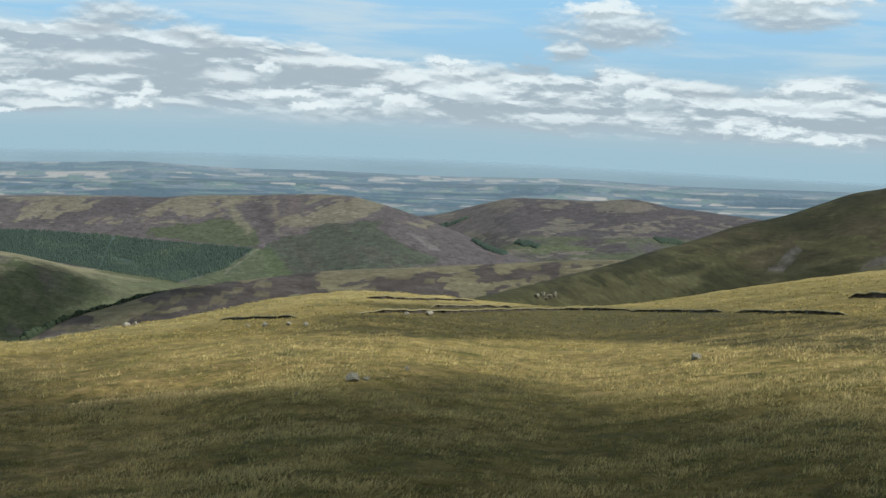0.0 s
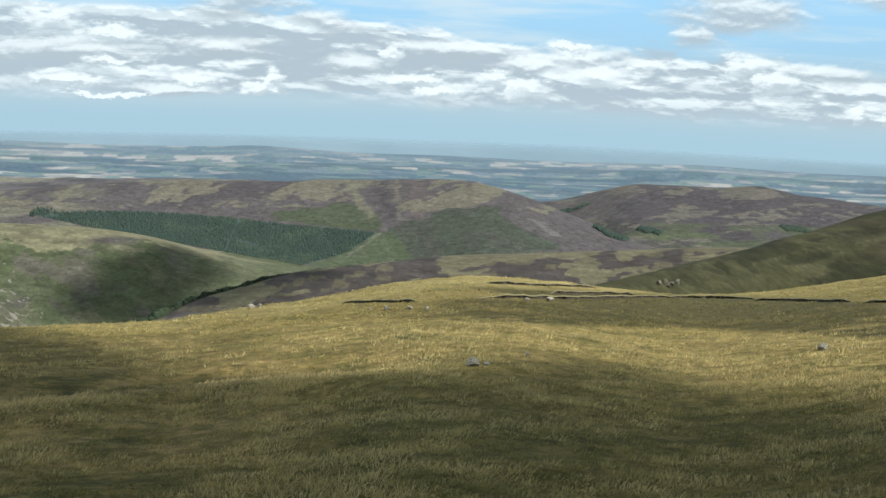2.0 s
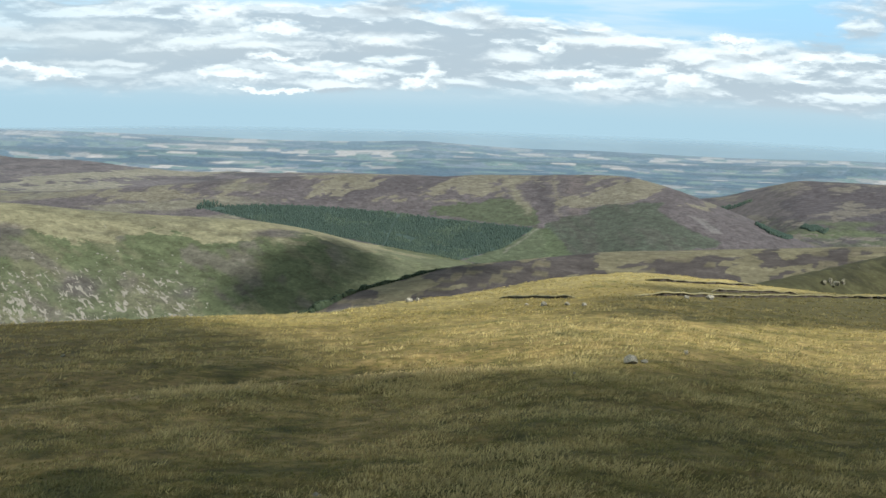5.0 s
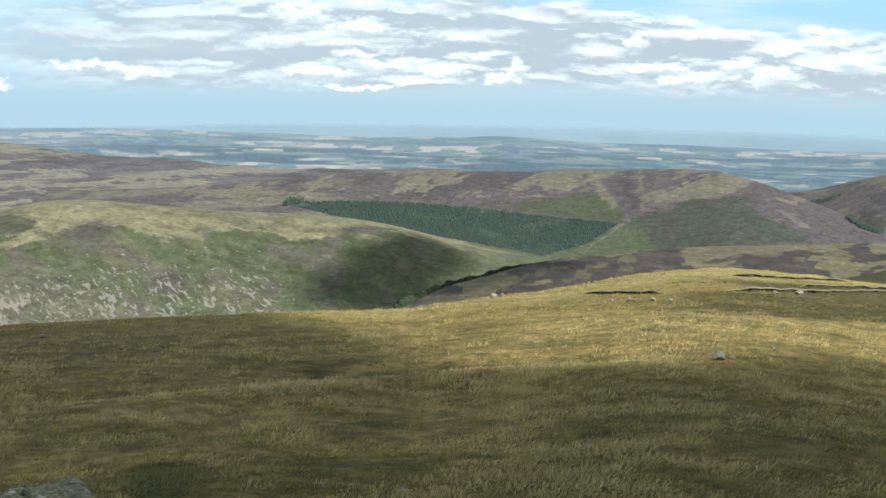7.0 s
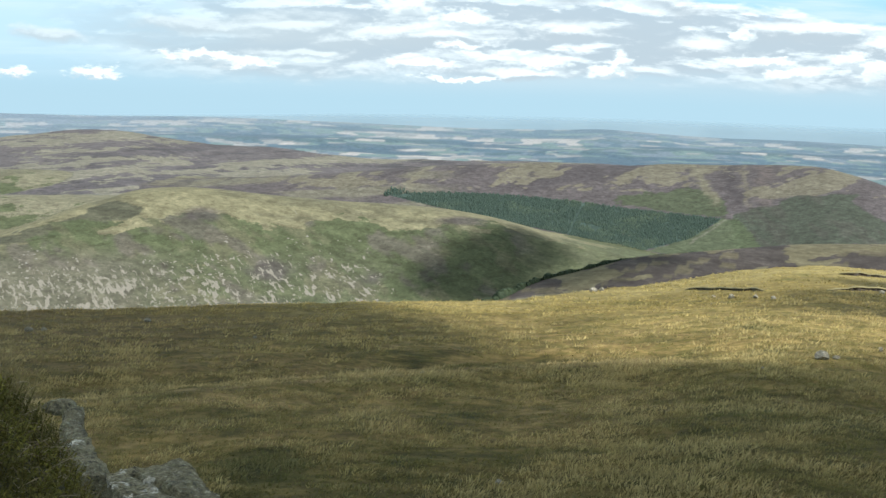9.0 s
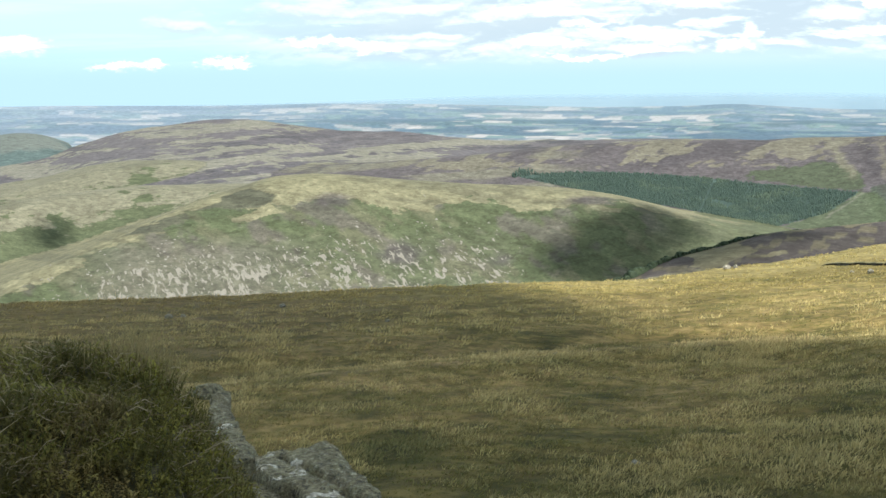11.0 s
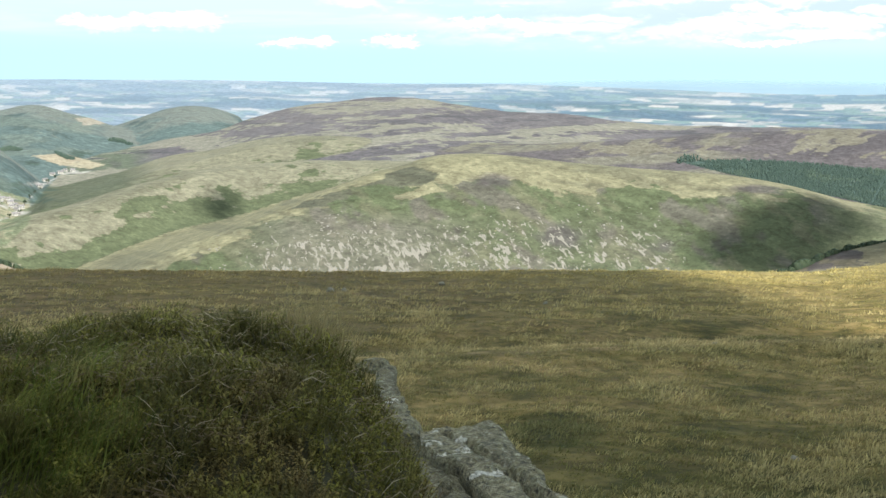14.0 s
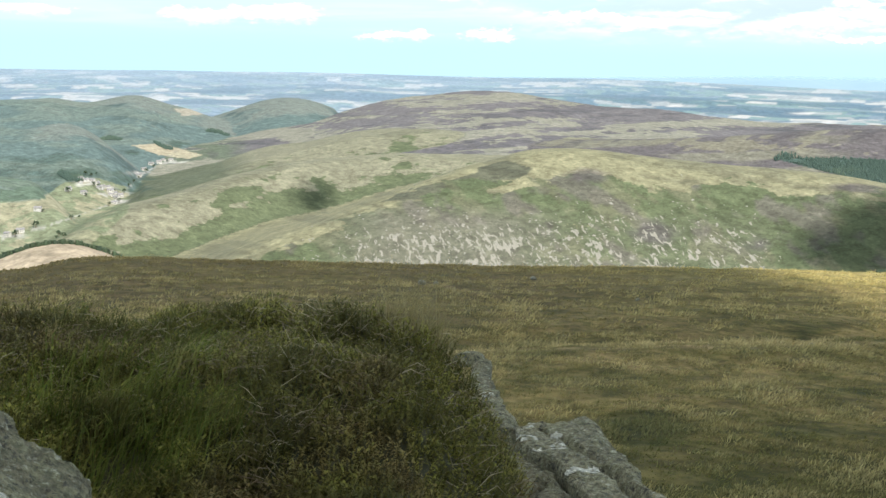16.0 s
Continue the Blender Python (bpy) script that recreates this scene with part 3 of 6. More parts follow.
            foot = inside(az, el + 0.05 * fine, [(7.3, -4.05), (7.9, -4.08), (9.16, -4.94), (10.9, -5.5), (9.0, -5.7), (6.2, -5.3), (6.6, -4.7)])
            lay(m * foot * 0.85, (0.098, 0.12, 0.066))
            lay(m * np.clip(1 - np.abs(az - 7.72 - 1.35 * (-4.1 - el) + 0.1 * fine) / 0.10, 0, 1) * np.clip((-4.05 - el) / 0.1, 0, 1) * np.clip((el + 5.2) / 0.1, 0, 0.8), (0.20, 0.19, 0.15))
            lay(m * inside(az, el, FOREST), (0.066, 0.098, 0.082))
            # gullies that run down from the crest
            for a0, lean_, half, tone_ in ((9.05, -0.62, 0.22, (0.20, 0.182, 0.128)), (7.15, -0.28, 0.12, (0.185, 0.165, 0.125)), (6.35, -0.18, 0.3, (0.145, 0.12, 0.112)), (7.75, -0.3, 0.3, (0.085, 0.074, 0.076))):
                gully = np.clip(1.3 - np.abs(az - a0 - lean_ * (-2.0 - el) * 1.0 + 0.3 * fine) / half, 0, 1) * np.clip((el + 3.65) / 0.3, 0, 1)
                lay(m * gully * 0.85, tone_)
            lay(m * inside(az + 0.3 * fine, el + 0.1 * fine, [(1.5, -3.35), (0.9, -3.5), (0.1, -4.1), (0.6, -4.05)]) * 0.7, (0.19, 0.175, 0.165))
            broken(m, (0.19, 0.17, 0.125), np.where(slope | apron | foot, 0.0, (0.30 + 0.85 * band) * upper + 0.12))
        elif name == "far_right_hill":
            lay(m, (0.092, 0.08, 0.083))
            lay(m * inside(az + 0.3 * mid, el + 0.1 * fine, [(1.2, -2.9), (-0.6, -2.45), (-2.6, -1.95), (-3.2, -2.2), (-2.0, -2.7), (-2.6, -3.2), (-1.2, -3.5), (1.0, -3.4)]) * 0.7, (0.145, 0.125, 0.118))
            lay(m * np.clip((-3.3 - el) / 0.2, 0, 1) * (0.6 + fine), (0.10, 0.11, 0.07))
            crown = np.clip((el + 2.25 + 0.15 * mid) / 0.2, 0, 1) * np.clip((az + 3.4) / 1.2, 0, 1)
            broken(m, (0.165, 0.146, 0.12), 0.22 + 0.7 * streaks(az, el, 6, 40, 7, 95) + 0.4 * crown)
        elif name == "heather_ridge":
            lay(m, (0.083, 0.071, 0.067))
            lay(m * (burn > 0.7) * 0.75, (0.16, 0.14, 0.09))
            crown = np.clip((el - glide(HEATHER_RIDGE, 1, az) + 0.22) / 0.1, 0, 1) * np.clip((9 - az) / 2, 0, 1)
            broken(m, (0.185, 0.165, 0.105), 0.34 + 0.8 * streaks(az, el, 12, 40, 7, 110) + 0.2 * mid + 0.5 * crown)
        elif name == "right_hill":
            # very dark base: painted in place of a shading cloud over this slope
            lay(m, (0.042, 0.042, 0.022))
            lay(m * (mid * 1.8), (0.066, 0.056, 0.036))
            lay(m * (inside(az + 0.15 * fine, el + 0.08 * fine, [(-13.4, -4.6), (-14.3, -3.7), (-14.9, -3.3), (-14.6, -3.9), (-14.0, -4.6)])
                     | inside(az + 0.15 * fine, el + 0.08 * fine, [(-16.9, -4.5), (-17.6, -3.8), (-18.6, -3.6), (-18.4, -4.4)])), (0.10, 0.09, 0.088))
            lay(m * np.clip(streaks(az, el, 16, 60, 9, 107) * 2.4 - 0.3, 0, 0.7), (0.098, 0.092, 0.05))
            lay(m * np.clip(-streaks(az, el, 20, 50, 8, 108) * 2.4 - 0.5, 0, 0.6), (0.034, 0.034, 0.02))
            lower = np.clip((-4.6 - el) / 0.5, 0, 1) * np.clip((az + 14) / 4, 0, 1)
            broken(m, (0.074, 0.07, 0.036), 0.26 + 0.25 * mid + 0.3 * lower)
        elif name == "scree_hill":
            drop = glide(SCREE_HILL, 1, az) - el
            side = np.clip((az - 34.5) / 2, 0, 1)
            depth = (glide(STRAW_EDGE, 1, az) - el) * (1 - side) + side * (drop - 0.6)
            lay(m, (0.228, 0.208, 0.128))
            lay(m * np.clip(streaks(az, el, -8, 50, 8, 96) * 2.6 - 0.2, 0, 0.65), (0.15, 0.14, 0.092))
            green = np.zeros(az.shape + (3,)) + np.array((0.086, 0.103, 0.054))
            for seed_, lean_, long_, thin_, start, tone_ in ((97, -35, 24, 11, 0.25, (0.135, 0.132, 0.082)), (98, -30, 30, 13, 0.85, (0.116, 0.102, 0.09))):
                k = np.clip(streaks(az, el, lean_, long_, thin_, seed_) * 2.6 - start, 0, 0.75)[..., None]
                green = green * (1 - k) + np.array(tone_) * k
            k = (np.clip((-5.6 - el) / 0.8, 0, 1) * np.clip((az - 21.5), 0, 1) * np.clip((41 - az) / 3, 0, 1) * (0.15 + 0.5 * np.clip((az - 30) / 3, 0, 1)))[..., None]
            green = green * (1 - k) + np.array((0.15, 0.134, 0.112)) * k
            k = np.clip((16.2 - az + 0.8 * mid) / 1.2, 0, 0.8)[..., None]
            green = green * (1 - k) + np.array((0.12, 0.132, 0.075)) * k
            for a0, e0, half, tall in ((29.6, -4.4, 0.6, 0.2), (22.3, -7.0, 0.9, 0.3), (26.8, -6.6, 0.6, 0.4), (18.8, -4.5, 0.8, 0.15)):
                k = np.clip(1.5 - np.hypot((az - a0) / half, (el - e0) / tall) + 0.9 * fine, 0, 1) * 0.75
                lay(m * k, (0.105, 0.09, 0.088))
                green = green * (1 - k[..., None]) + np.array((0.105, 0.09, 0.088)) * k[..., None]
            # dark strip along the spur: cloud-like shade painted as a patch
            strip = inside(az + 0.4 * fine, el + 0.12 * mid + 0.10 * fine, [(38.3, -5.7), (36.6, -4.9), (34.75, -4.36), (32.9, -3.85), (31.6, -4.15), (33.1, -4.8), (35.2, -5.2), (36.6, -5.5)])
            lay(m * strip * 0.8, (0.075, 0.078, 0.058))
            k = m > 0
            alt[k] = green[k]
            cover[k] = np.clip(0.5 + depth * 1.05 + 0.35 * mid, 0.05, 1)[k]
        elif name in ("left_spur", "upper_spur"):
            lay(m, HILL_STRAW)
            drop = glide(LEFT_SPUR if name == "left_spur" else UPPER_SPUR, 1, az) - el
            lay(m * np.clip(streaks(az, el, 14, 60, 8, 103) * 2.2 - 0.3, 0, 0.6), (0.15, 0.142, 0.095))
            steep = np.clip((az - 43.5) / 1.5, 0, 1) * (name == "upper_spur")
            lay(m * steep * 0.8, (0.08, 0.095, 0.06))
            broken(m, (0.10, 0.117, 0.062), 0.5 + (drop - 0.85) * 0.6 + 0.55 * streaks(az, el, 18, 40, 10, 104) + 0.25 * mid)
        elif name == "near_spur":
            lay(m, (0.24, 0.20, 0.15))
        else:
            # valley hills: blue-green, distance haze mixed into every tone
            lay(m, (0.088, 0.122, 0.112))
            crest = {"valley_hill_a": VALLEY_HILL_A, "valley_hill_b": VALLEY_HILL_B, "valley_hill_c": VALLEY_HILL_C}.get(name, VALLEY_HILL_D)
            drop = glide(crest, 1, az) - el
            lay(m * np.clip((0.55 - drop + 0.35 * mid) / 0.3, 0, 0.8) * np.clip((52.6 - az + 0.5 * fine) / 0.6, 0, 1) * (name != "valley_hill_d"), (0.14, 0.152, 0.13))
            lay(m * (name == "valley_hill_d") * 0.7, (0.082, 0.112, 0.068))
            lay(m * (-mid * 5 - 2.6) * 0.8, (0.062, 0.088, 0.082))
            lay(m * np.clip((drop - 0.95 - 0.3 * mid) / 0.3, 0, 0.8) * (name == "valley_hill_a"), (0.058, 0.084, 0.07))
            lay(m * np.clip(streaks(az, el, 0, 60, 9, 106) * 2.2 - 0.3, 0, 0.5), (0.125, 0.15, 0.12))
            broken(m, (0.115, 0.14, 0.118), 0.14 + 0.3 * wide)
    v = (top == VALLEY) * 1.0
    lay(v, (0.085, 0.10, 0.055))
    lay(v * np.clip((az - 42) / 3, 0, 1), (0.15, 0.16, 0.10))
    broken(v, (0.09, 0.11, 0.065), 0.4)
    lay(v * (fine > 0.3) * inside(az, el, [(51.2, -4.75), (49.0, -4.85), (48.6, -5.9), (50.6, -5.7)]), (0.33, 0.31, 0.27))
    lay(v * (fine < -0.25) * inside(az, el, [(51.4, -4.6), (47.5, -4.4), (48.4, -5.6), (50.8, -5.6)]), (0.05, 0.07, 0.045))
    meadow = inside(az + 0.1 * fine, el, [(54.5, -5.8), (52, -5.65), (51.2, -5.0), (49.8, -4.8), (48.6, -5.2), (48.7, -6.2), (50.3, -7.6), (54.5, -7.9)]) & (r > 900)
    lay(meadow * 1.0, (0.15, 0.165, 0.10))
    broken(meadow * 1.0, (0.23, 0.215, 0.14), 0.42 + 0.3 * mid)
    for (a0, e0), (a1, e1) in zip(LANE, LANE[1:]):
        share = np.clip(((az - a0) * (a1 - a0) + (el - e0) * (e1 - e0)) / ((a1 - a0) ** 2 + (e1 - e0) ** 2), 0, 1)
        gap = np.hypot(az - a0 - share * (a1 - a0), el - e0 - share * (e1 - e0))
        lay((gap < 0.025 + 0.03 * np.abs(fine)) * (r > 900) * (r < 2400) * 0.7, (0.32, 0.31, 0.27))
    for a0, e0, half, tall in ((50.2, -4.98, 0.35, 0.08), (49.3, -5.45, 0.5, 0.07), (49.0, -5.75, 0.3, 0.06), (47.2, -4.15, 0.5, 0.05), (49.6, -5.2, 0.3, 0.05), (48.2, -4.6, 0.4, 0.05), (53.0, -7.1, 0.4, 0.06)):
        lay(np.clip(1.6 - np.hypot((az - a0) / half, (el - e0) / tall) + 1.6 * fine, 0, 1) * (r > 900) * (r < 2400), (0.33, 0.315, 0.28))
    for a0, e0, half, tall in ((49.9, -4.62, 0.9, 0.12), (48.6, -4.9, 0.6, 0.1), (48.3, -5.25, 0.5, 0.1), (47.6, -3.7, 0.7, 0.08), (46.6, -3.4, 0.5, 0.08), (51.2, -4.75, 0.7, 0.1)):
        lay(np.clip(1.5 - np.hypot((az - a0) / half, (el - e0) / tall) + 1.4 * fine, 0, 1) * (r > 900) * (r < 2600) * 0.85, (0.05, 0.075, 0.058))
    lay(inside(az, el + 0.04 * fine, [(-3.9, -3.82), (-5.2, -3.78), (-6.4, -3.86), (-6.3, -4.0), (-4.6, -4.1), (-2.4, -4.12), (-2.6, -4.0)]) * (r > 1200) * 0.8, (0.11, 0.128, 0.07))
    # farmland: fields between hedges, woods along the low rises
    p = top == PLAIN
    ca, cr = az * 60.0, np.log(r) * 3000
    wa, wr = 16 * fbm(ca, cr * 2, 260.0, 2, 71), 9 * fbm(ca, cr * 2, 260.0, 2, 72)
    row = np.floor((cr + wr + 0.05 * ca * np.sin(az * 0.35)) / 58.0)
    shift = np.mod(np.sin(row * 78.233) * 43758.5453, 1.0) * 90
    cell = np.floor((ca + wa + shift) / (34.0 + 16 * np.mod(row, 3))) * 131 + row * 977
    pick = np.mod(np.sin(cell * 12.9898) * 43758.5453, 1.0)
    kind = pick + 0.3 * fbm(ca, cr * 3, 320.0, 2, 73) + 0.004 * (az - 15)
    # blue-grey field tones, with the haze of distance painted into them
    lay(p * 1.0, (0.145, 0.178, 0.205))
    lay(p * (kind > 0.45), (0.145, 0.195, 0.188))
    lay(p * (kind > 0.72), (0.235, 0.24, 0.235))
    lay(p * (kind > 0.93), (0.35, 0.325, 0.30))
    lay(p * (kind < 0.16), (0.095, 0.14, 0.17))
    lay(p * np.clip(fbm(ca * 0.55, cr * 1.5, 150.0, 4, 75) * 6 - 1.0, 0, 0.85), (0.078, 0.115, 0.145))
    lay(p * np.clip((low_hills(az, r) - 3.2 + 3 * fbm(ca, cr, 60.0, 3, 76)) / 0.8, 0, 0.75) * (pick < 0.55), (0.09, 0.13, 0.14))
    # haze in the colour thickens with distance and towards the left
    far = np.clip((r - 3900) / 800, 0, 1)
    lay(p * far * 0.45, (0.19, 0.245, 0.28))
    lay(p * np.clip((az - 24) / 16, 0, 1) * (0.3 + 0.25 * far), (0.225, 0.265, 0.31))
    lay(p * np.clip((2950 - r) / 300, 0, 1), (0.12, 0.125, 0.105))
    lay(((top == 9) | (top == 10)) * inside(az + 0.1 * fine, el, [(46.7, -1.95), (45.5, -1.88), (45.2, -2.12), (46.4, -2.25)]), (0.26, 0.235, 0.18))
    lay(inside(az, el, [(48.5, -3.45), (47.2, -3.4), (45.6, -3.85), (46.2, -4.0), (47.4, -3.85)]) * 1.0, (0.30, 0.26, 0.18))
    # tint of each landform; the bluer ones carry painted distance haze
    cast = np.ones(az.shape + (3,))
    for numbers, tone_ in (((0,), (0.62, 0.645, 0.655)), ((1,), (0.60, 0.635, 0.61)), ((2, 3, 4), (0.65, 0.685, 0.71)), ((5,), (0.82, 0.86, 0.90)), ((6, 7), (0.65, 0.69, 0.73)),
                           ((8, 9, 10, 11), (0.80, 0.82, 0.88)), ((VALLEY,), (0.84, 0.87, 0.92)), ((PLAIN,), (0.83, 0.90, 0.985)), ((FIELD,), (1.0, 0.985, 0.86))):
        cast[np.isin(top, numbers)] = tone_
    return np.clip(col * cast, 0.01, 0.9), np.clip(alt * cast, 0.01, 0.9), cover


def make_ground():
    inner = np.arange(-23, 57.01, 0.095)
    outer = np.linspace(57.01, 337, 90)[1:-1]
    az = np.concatenate([inner, outer])
    # rows lie closest where slopes face the hilltop
    steps = ((3, 20, 12), (20, 115, 130), (115, 300, 62), (300, 500, 14), (500, 760, 54), (760, 860, 8), (860, 1120, 100), (1120, 1500, 52), (1500, 2000, 110), (2000, 2650, 80), (2650, 4700, 92), (4700, 4880, 5))
    r = np.concatenate([[0.01]] + [np.geomspace(lo, hi, count + 1)[:-1] for lo, hi, count in steps] + [[4880.0]])
    A, R = np.meshgrid(az, r)
    view = np.where(A > 180, A - 360, A)
    view = np.clip(view, -60, 75)
    z, top = heights(view, R)
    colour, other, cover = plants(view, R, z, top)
    verts = np.stack([-R * np.sin(np.radians(A)), R * np.cos(np.radians(A)), z], axis=-1).reshape(-1, 3)
    rows, cols = len(r), len(az)
    i, j = np.meshgrid(np.arange(rows - 1), np.arange(cols), indexing="ij")
    k = (j + 1) % cols
    faces = np.stack([i * cols + j, (i + 1) * cols + j, (i + 1) * cols + k, i * cols + k], axis=-1).reshape(-1, 4)[:, ::-1]
    me = bpy.data.meshes.new("ground")
    me.vertices.add(len(verts))
    me.vertices.foreach_set("co", verts.astype(np.float32).ravel())
    me.loops.add(faces.size)
    me.loops.foreach_set("vertex_index", faces.astype(np.int32).ravel())
    me.polygons.add(len(faces))
    me.polygons.foreach_set("loop_start", np.arange(0, faces.size, 4, dtype=np.int32))
    me.update(calc_edges=True)
    me.polygons.foreach_set("use_smooth", np.ones(len(faces), dtype=bool))
    layer = me.color_attributes.new("plants", "FLOAT_COLOR", "POINT")
    angle = np.degrees(np.arctan2(z, R))
    rim = -5.2 - 0.006 * (view - 27) ** 2
    scree = np.clip((rim - angle + 0.5 * fbm(verts[:, 0].reshape(R.shape), verts[:, 1].reshape(R.shape), 40.0, 3, 46)) / 1.25, 0, 1)
    scree = scree * (top == 2) * np.clip((view - 21.0) / 1.5, 0, 1) * np.clip((42 - view) / 3, 0, 1)
    shade = 1 - 0.45 * (top == FIELD) * np.clip((230 - R) / 150, 0, 1)   # near field darkened: shade between the tussocks painted into its colour
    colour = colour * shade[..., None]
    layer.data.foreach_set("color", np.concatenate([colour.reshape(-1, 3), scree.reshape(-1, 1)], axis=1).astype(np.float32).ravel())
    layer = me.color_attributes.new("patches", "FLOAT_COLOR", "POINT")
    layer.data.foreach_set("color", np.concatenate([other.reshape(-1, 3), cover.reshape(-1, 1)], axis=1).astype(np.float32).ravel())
    me.materials.append(ground_material())
    tagged(new("ground", me), "grassy moorland hilltop falling to heather hills and farmland", "ground", kind="structure")


make_ground()


# ---- helpers for things ----
def mesh_object(name, verts, faces, mat, smooth=False):
    me = bpy.data.meshes.new(name)
    me.from_pydata([tuple(v) for v in verts], [], [tuple(f) for f in faces])
    me.materials.append(mat)
    if smooth:
        me.polygons.foreach_set("use_smooth", np.ones(len(me.polygons), dtype=bool))
    return new(name, me)


def array_object(name, verts, tris, mat, tint=None):
    """A mesh of many triangles from arrays."""
    me = bpy.data.meshes.new(name)
    me.vertices.add(len(verts))
    me.vertices.foreach_set("co", np.asarray(verts, dtype=np.float32).ravel())
    me.loops.add(tris.size)
    me.loops.foreach_set("vertex_index", np.asarray(tris, dtype=np.int32).ravel())
    me.polygons.add(len(tris))
    me.polygons.foreach_set("loop_start", np.arange(0, tris.size, 3, dtype=np.int32))
    me.update(calc_edges=True)
    if tint is not None:
        layer = me.color_attributes.new("plants", "FLOAT_COLOR", "POINT")
        layer.data.foreach_set("color", np.concatenate([tint, np.ones((len(tint), 1))], axis=1).astype(np.float32).ravel())
    me.materials.append(mat)
    return new(name, me)


def part(name, ob, parent, label=""):
    ob.name = name
    ob.parent = parent
    ob.matrix_parent_inverse = parent.matrix_world.inverted()
    if label:
        ob["label"] = label
    return ob


def anchor(name, at=(0, 0, 0)):
    ob = new(name)
    ob.location = at
    bpy.context.view_layer.update()
    return ob


def polar(az, r, z):
    return Vector((-r * math.sin(radians(az)), r * math.cos(radians(az)), z))


# ---- more materials ----
def leaf_material(name, a, b, c, rough=0.75, use_tint=False, tufted=False, patch_scale=2.3):
    mat, n, shader = material(name)
    geo = n.add("ShaderNodeNewGeometry")
    rnd = geo.outputs["Random Per Island"]
    patch = n.noise(geo.outputs["Position"], patch_scale, 3.0, 0.6)
    colour = n.mix(n.span(rnd, 0.15, 0.85), a, b)
    colour = n.mix(n.span(patch, 0.48, 0.68), colour, c)
    if tufted:
        gain = n.span(n.noise(geo.outputs["Position"], 5.5, 4.0, 0.6), 0.36, 0.64, 0.5, 1.5)
        colour = n.mix(1.0, colour, n.combine(gain, gain, gain), "MULTIPLY")
    if use_tint:
        tint = n.add("ShaderNodeAttribute", attr="plants").outputs["Color"]
        gain = n.span(rnd, 0.0, 1.0, 0.85, 1.2)
        colour = n.mix(1.0, tint, n.combine(gain, gain, gain), "MULTIPLY")
    n.wire(colour, shader.inputs["Base Color"])
    shader.inputs["Roughness"].default_value = rough
    shader.inputs["Specular IOR Level"].default_value = 0.2
    glow = n.add("ShaderNodeBsdfTranslucent")
    n.wire(colour, glow.inputs[0])
    both = n.add("ShaderNodeMixShader")
    both.inputs[0].default_value = 0.4
    n.wire(shader.outputs[0], both.inputs[1])
    n.wire(glow.outputs[0], both.inputs[2])
    n.wire(both.outputs[0], [k for k in n.tree.nodes if k.type == "OUTPUT_MATERIAL"][0].inputs[0])
    return mat


def rock_material(name, a, b, lichen, scale=1.0, lichen_from=0.6):
    mat, n, shader = material(name)
    where = n.add("ShaderNodeTexCoord").outputs["Object"]
    tone = n.noise(where, 2.2 * scale, 8.0, 0.65)
    spots = n.noise(where, 5.5 * scale, 5.0, 0.62, 0.6)
    moss = n.noise(where, 16.0 * scale, 6.0, 0.68)
    fine = n.noise(where, 60.0 * scale, 4.0, 0.7)
    colour = n.mix(n.span(tone, 0.35, 0.65), a, b)
    colour = n.mix(n.span(moss, 0.45, 0.56, 0.0, 0.6), colour, (0.20, 0.195, 0.115))
    dots = n.noise(where, 46.0 * scale, 4.0, 0.65)
    colour = n.mix(n.span(dots, 0.56, 0.63, 0.0, 0.85), colour, (0.06, 0.055, 0.045))
    colour = n.mix(n.span(dots, 0.43, 0.37, 0.0, 0.75), colour, (0.36, 0.35, 0.27))
    colour = n.mix(n.span(spots, lichen_from, lichen_from + 0.035), colour, lichen)
    joints = n.add("ShaderNodeTexVoronoi", feature="DISTANCE_TO_EDGE")
    n.wire(where, joints.inputs["Vector"])
    joints.inputs["Scale"].default_value = 0.8 * scale
    colour = n.mix(n.span(n.math("ADD", joints.outputs["Distance"], n.math("MULTIPLY", spots, 0.09)), 0.050, 0.044), colour, (0.025, 0.023, 0.018))
    grit = n.span(fine, 0.3, 0.7, 0.5, 1.45)
    colour = n.mix(1.0, colour, n.combine(grit, grit, grit), "MULTIPLY")
    n.wire(colour, shader.inputs["Base Color"])
    shader.inputs["Roughness"].default_value = 0.9
    relief(n, shader, n.math("ADD", n.math("MULTIPLY", tone, 1.6), n.math("ADD", n.math("MULTIPLY", moss, 0.8), n.math("MULTIPLY", fine, 0.5))), 1.0, 0.05 / scale)
    return mat


def plain_material(name, a, b, scale, rough=0.85, metal=0.0):
    mat, n, shader = material(name)
    where = n.add("ShaderNodeNewGeometry").outputs["Position"]
    tone = n.noise(where, scale, 5.0, 0.6)
    n.wire(n.mix(n.span(tone, 0.3, 0.7), a, b), shader.inputs["Base Color"])
    shader.inputs["Roughness"].default_value = rough
    return mat


ROCK_GREY = rock_material("lichened_rock", (0.14, 0.127, 0.082), (0.265, 0.24, 0.152), (0.66, 0.64, 0.57), 1.0, 0.595)
BOULDER = rock_material("boulder_stone", (0.20, 0.185, 0.155), (0.30, 0.28, 0.24), (0.46, 0.45, 0.40), 0.8)
OUTCROP = rock_material("outcrop_stone", (0.05, 0.046, 0.038), (0.09, 0.084, 0.07), (0.3, 0.29, 0.26), 0.3)
SCREE = plain_material("scree_stone", (0.12, 0.116, 0.10), (0.205, 0.197, 0.172), 0.05)
PEAT_FACE = plain_material("peat", (0.022, 0.017, 0.012), (0.045, 0.034, 0.022), 3.0)
TURF = plain_material("turf", (0.12, 0.11, 0.05), (0.20, 0.175, 0.085), 1.5)
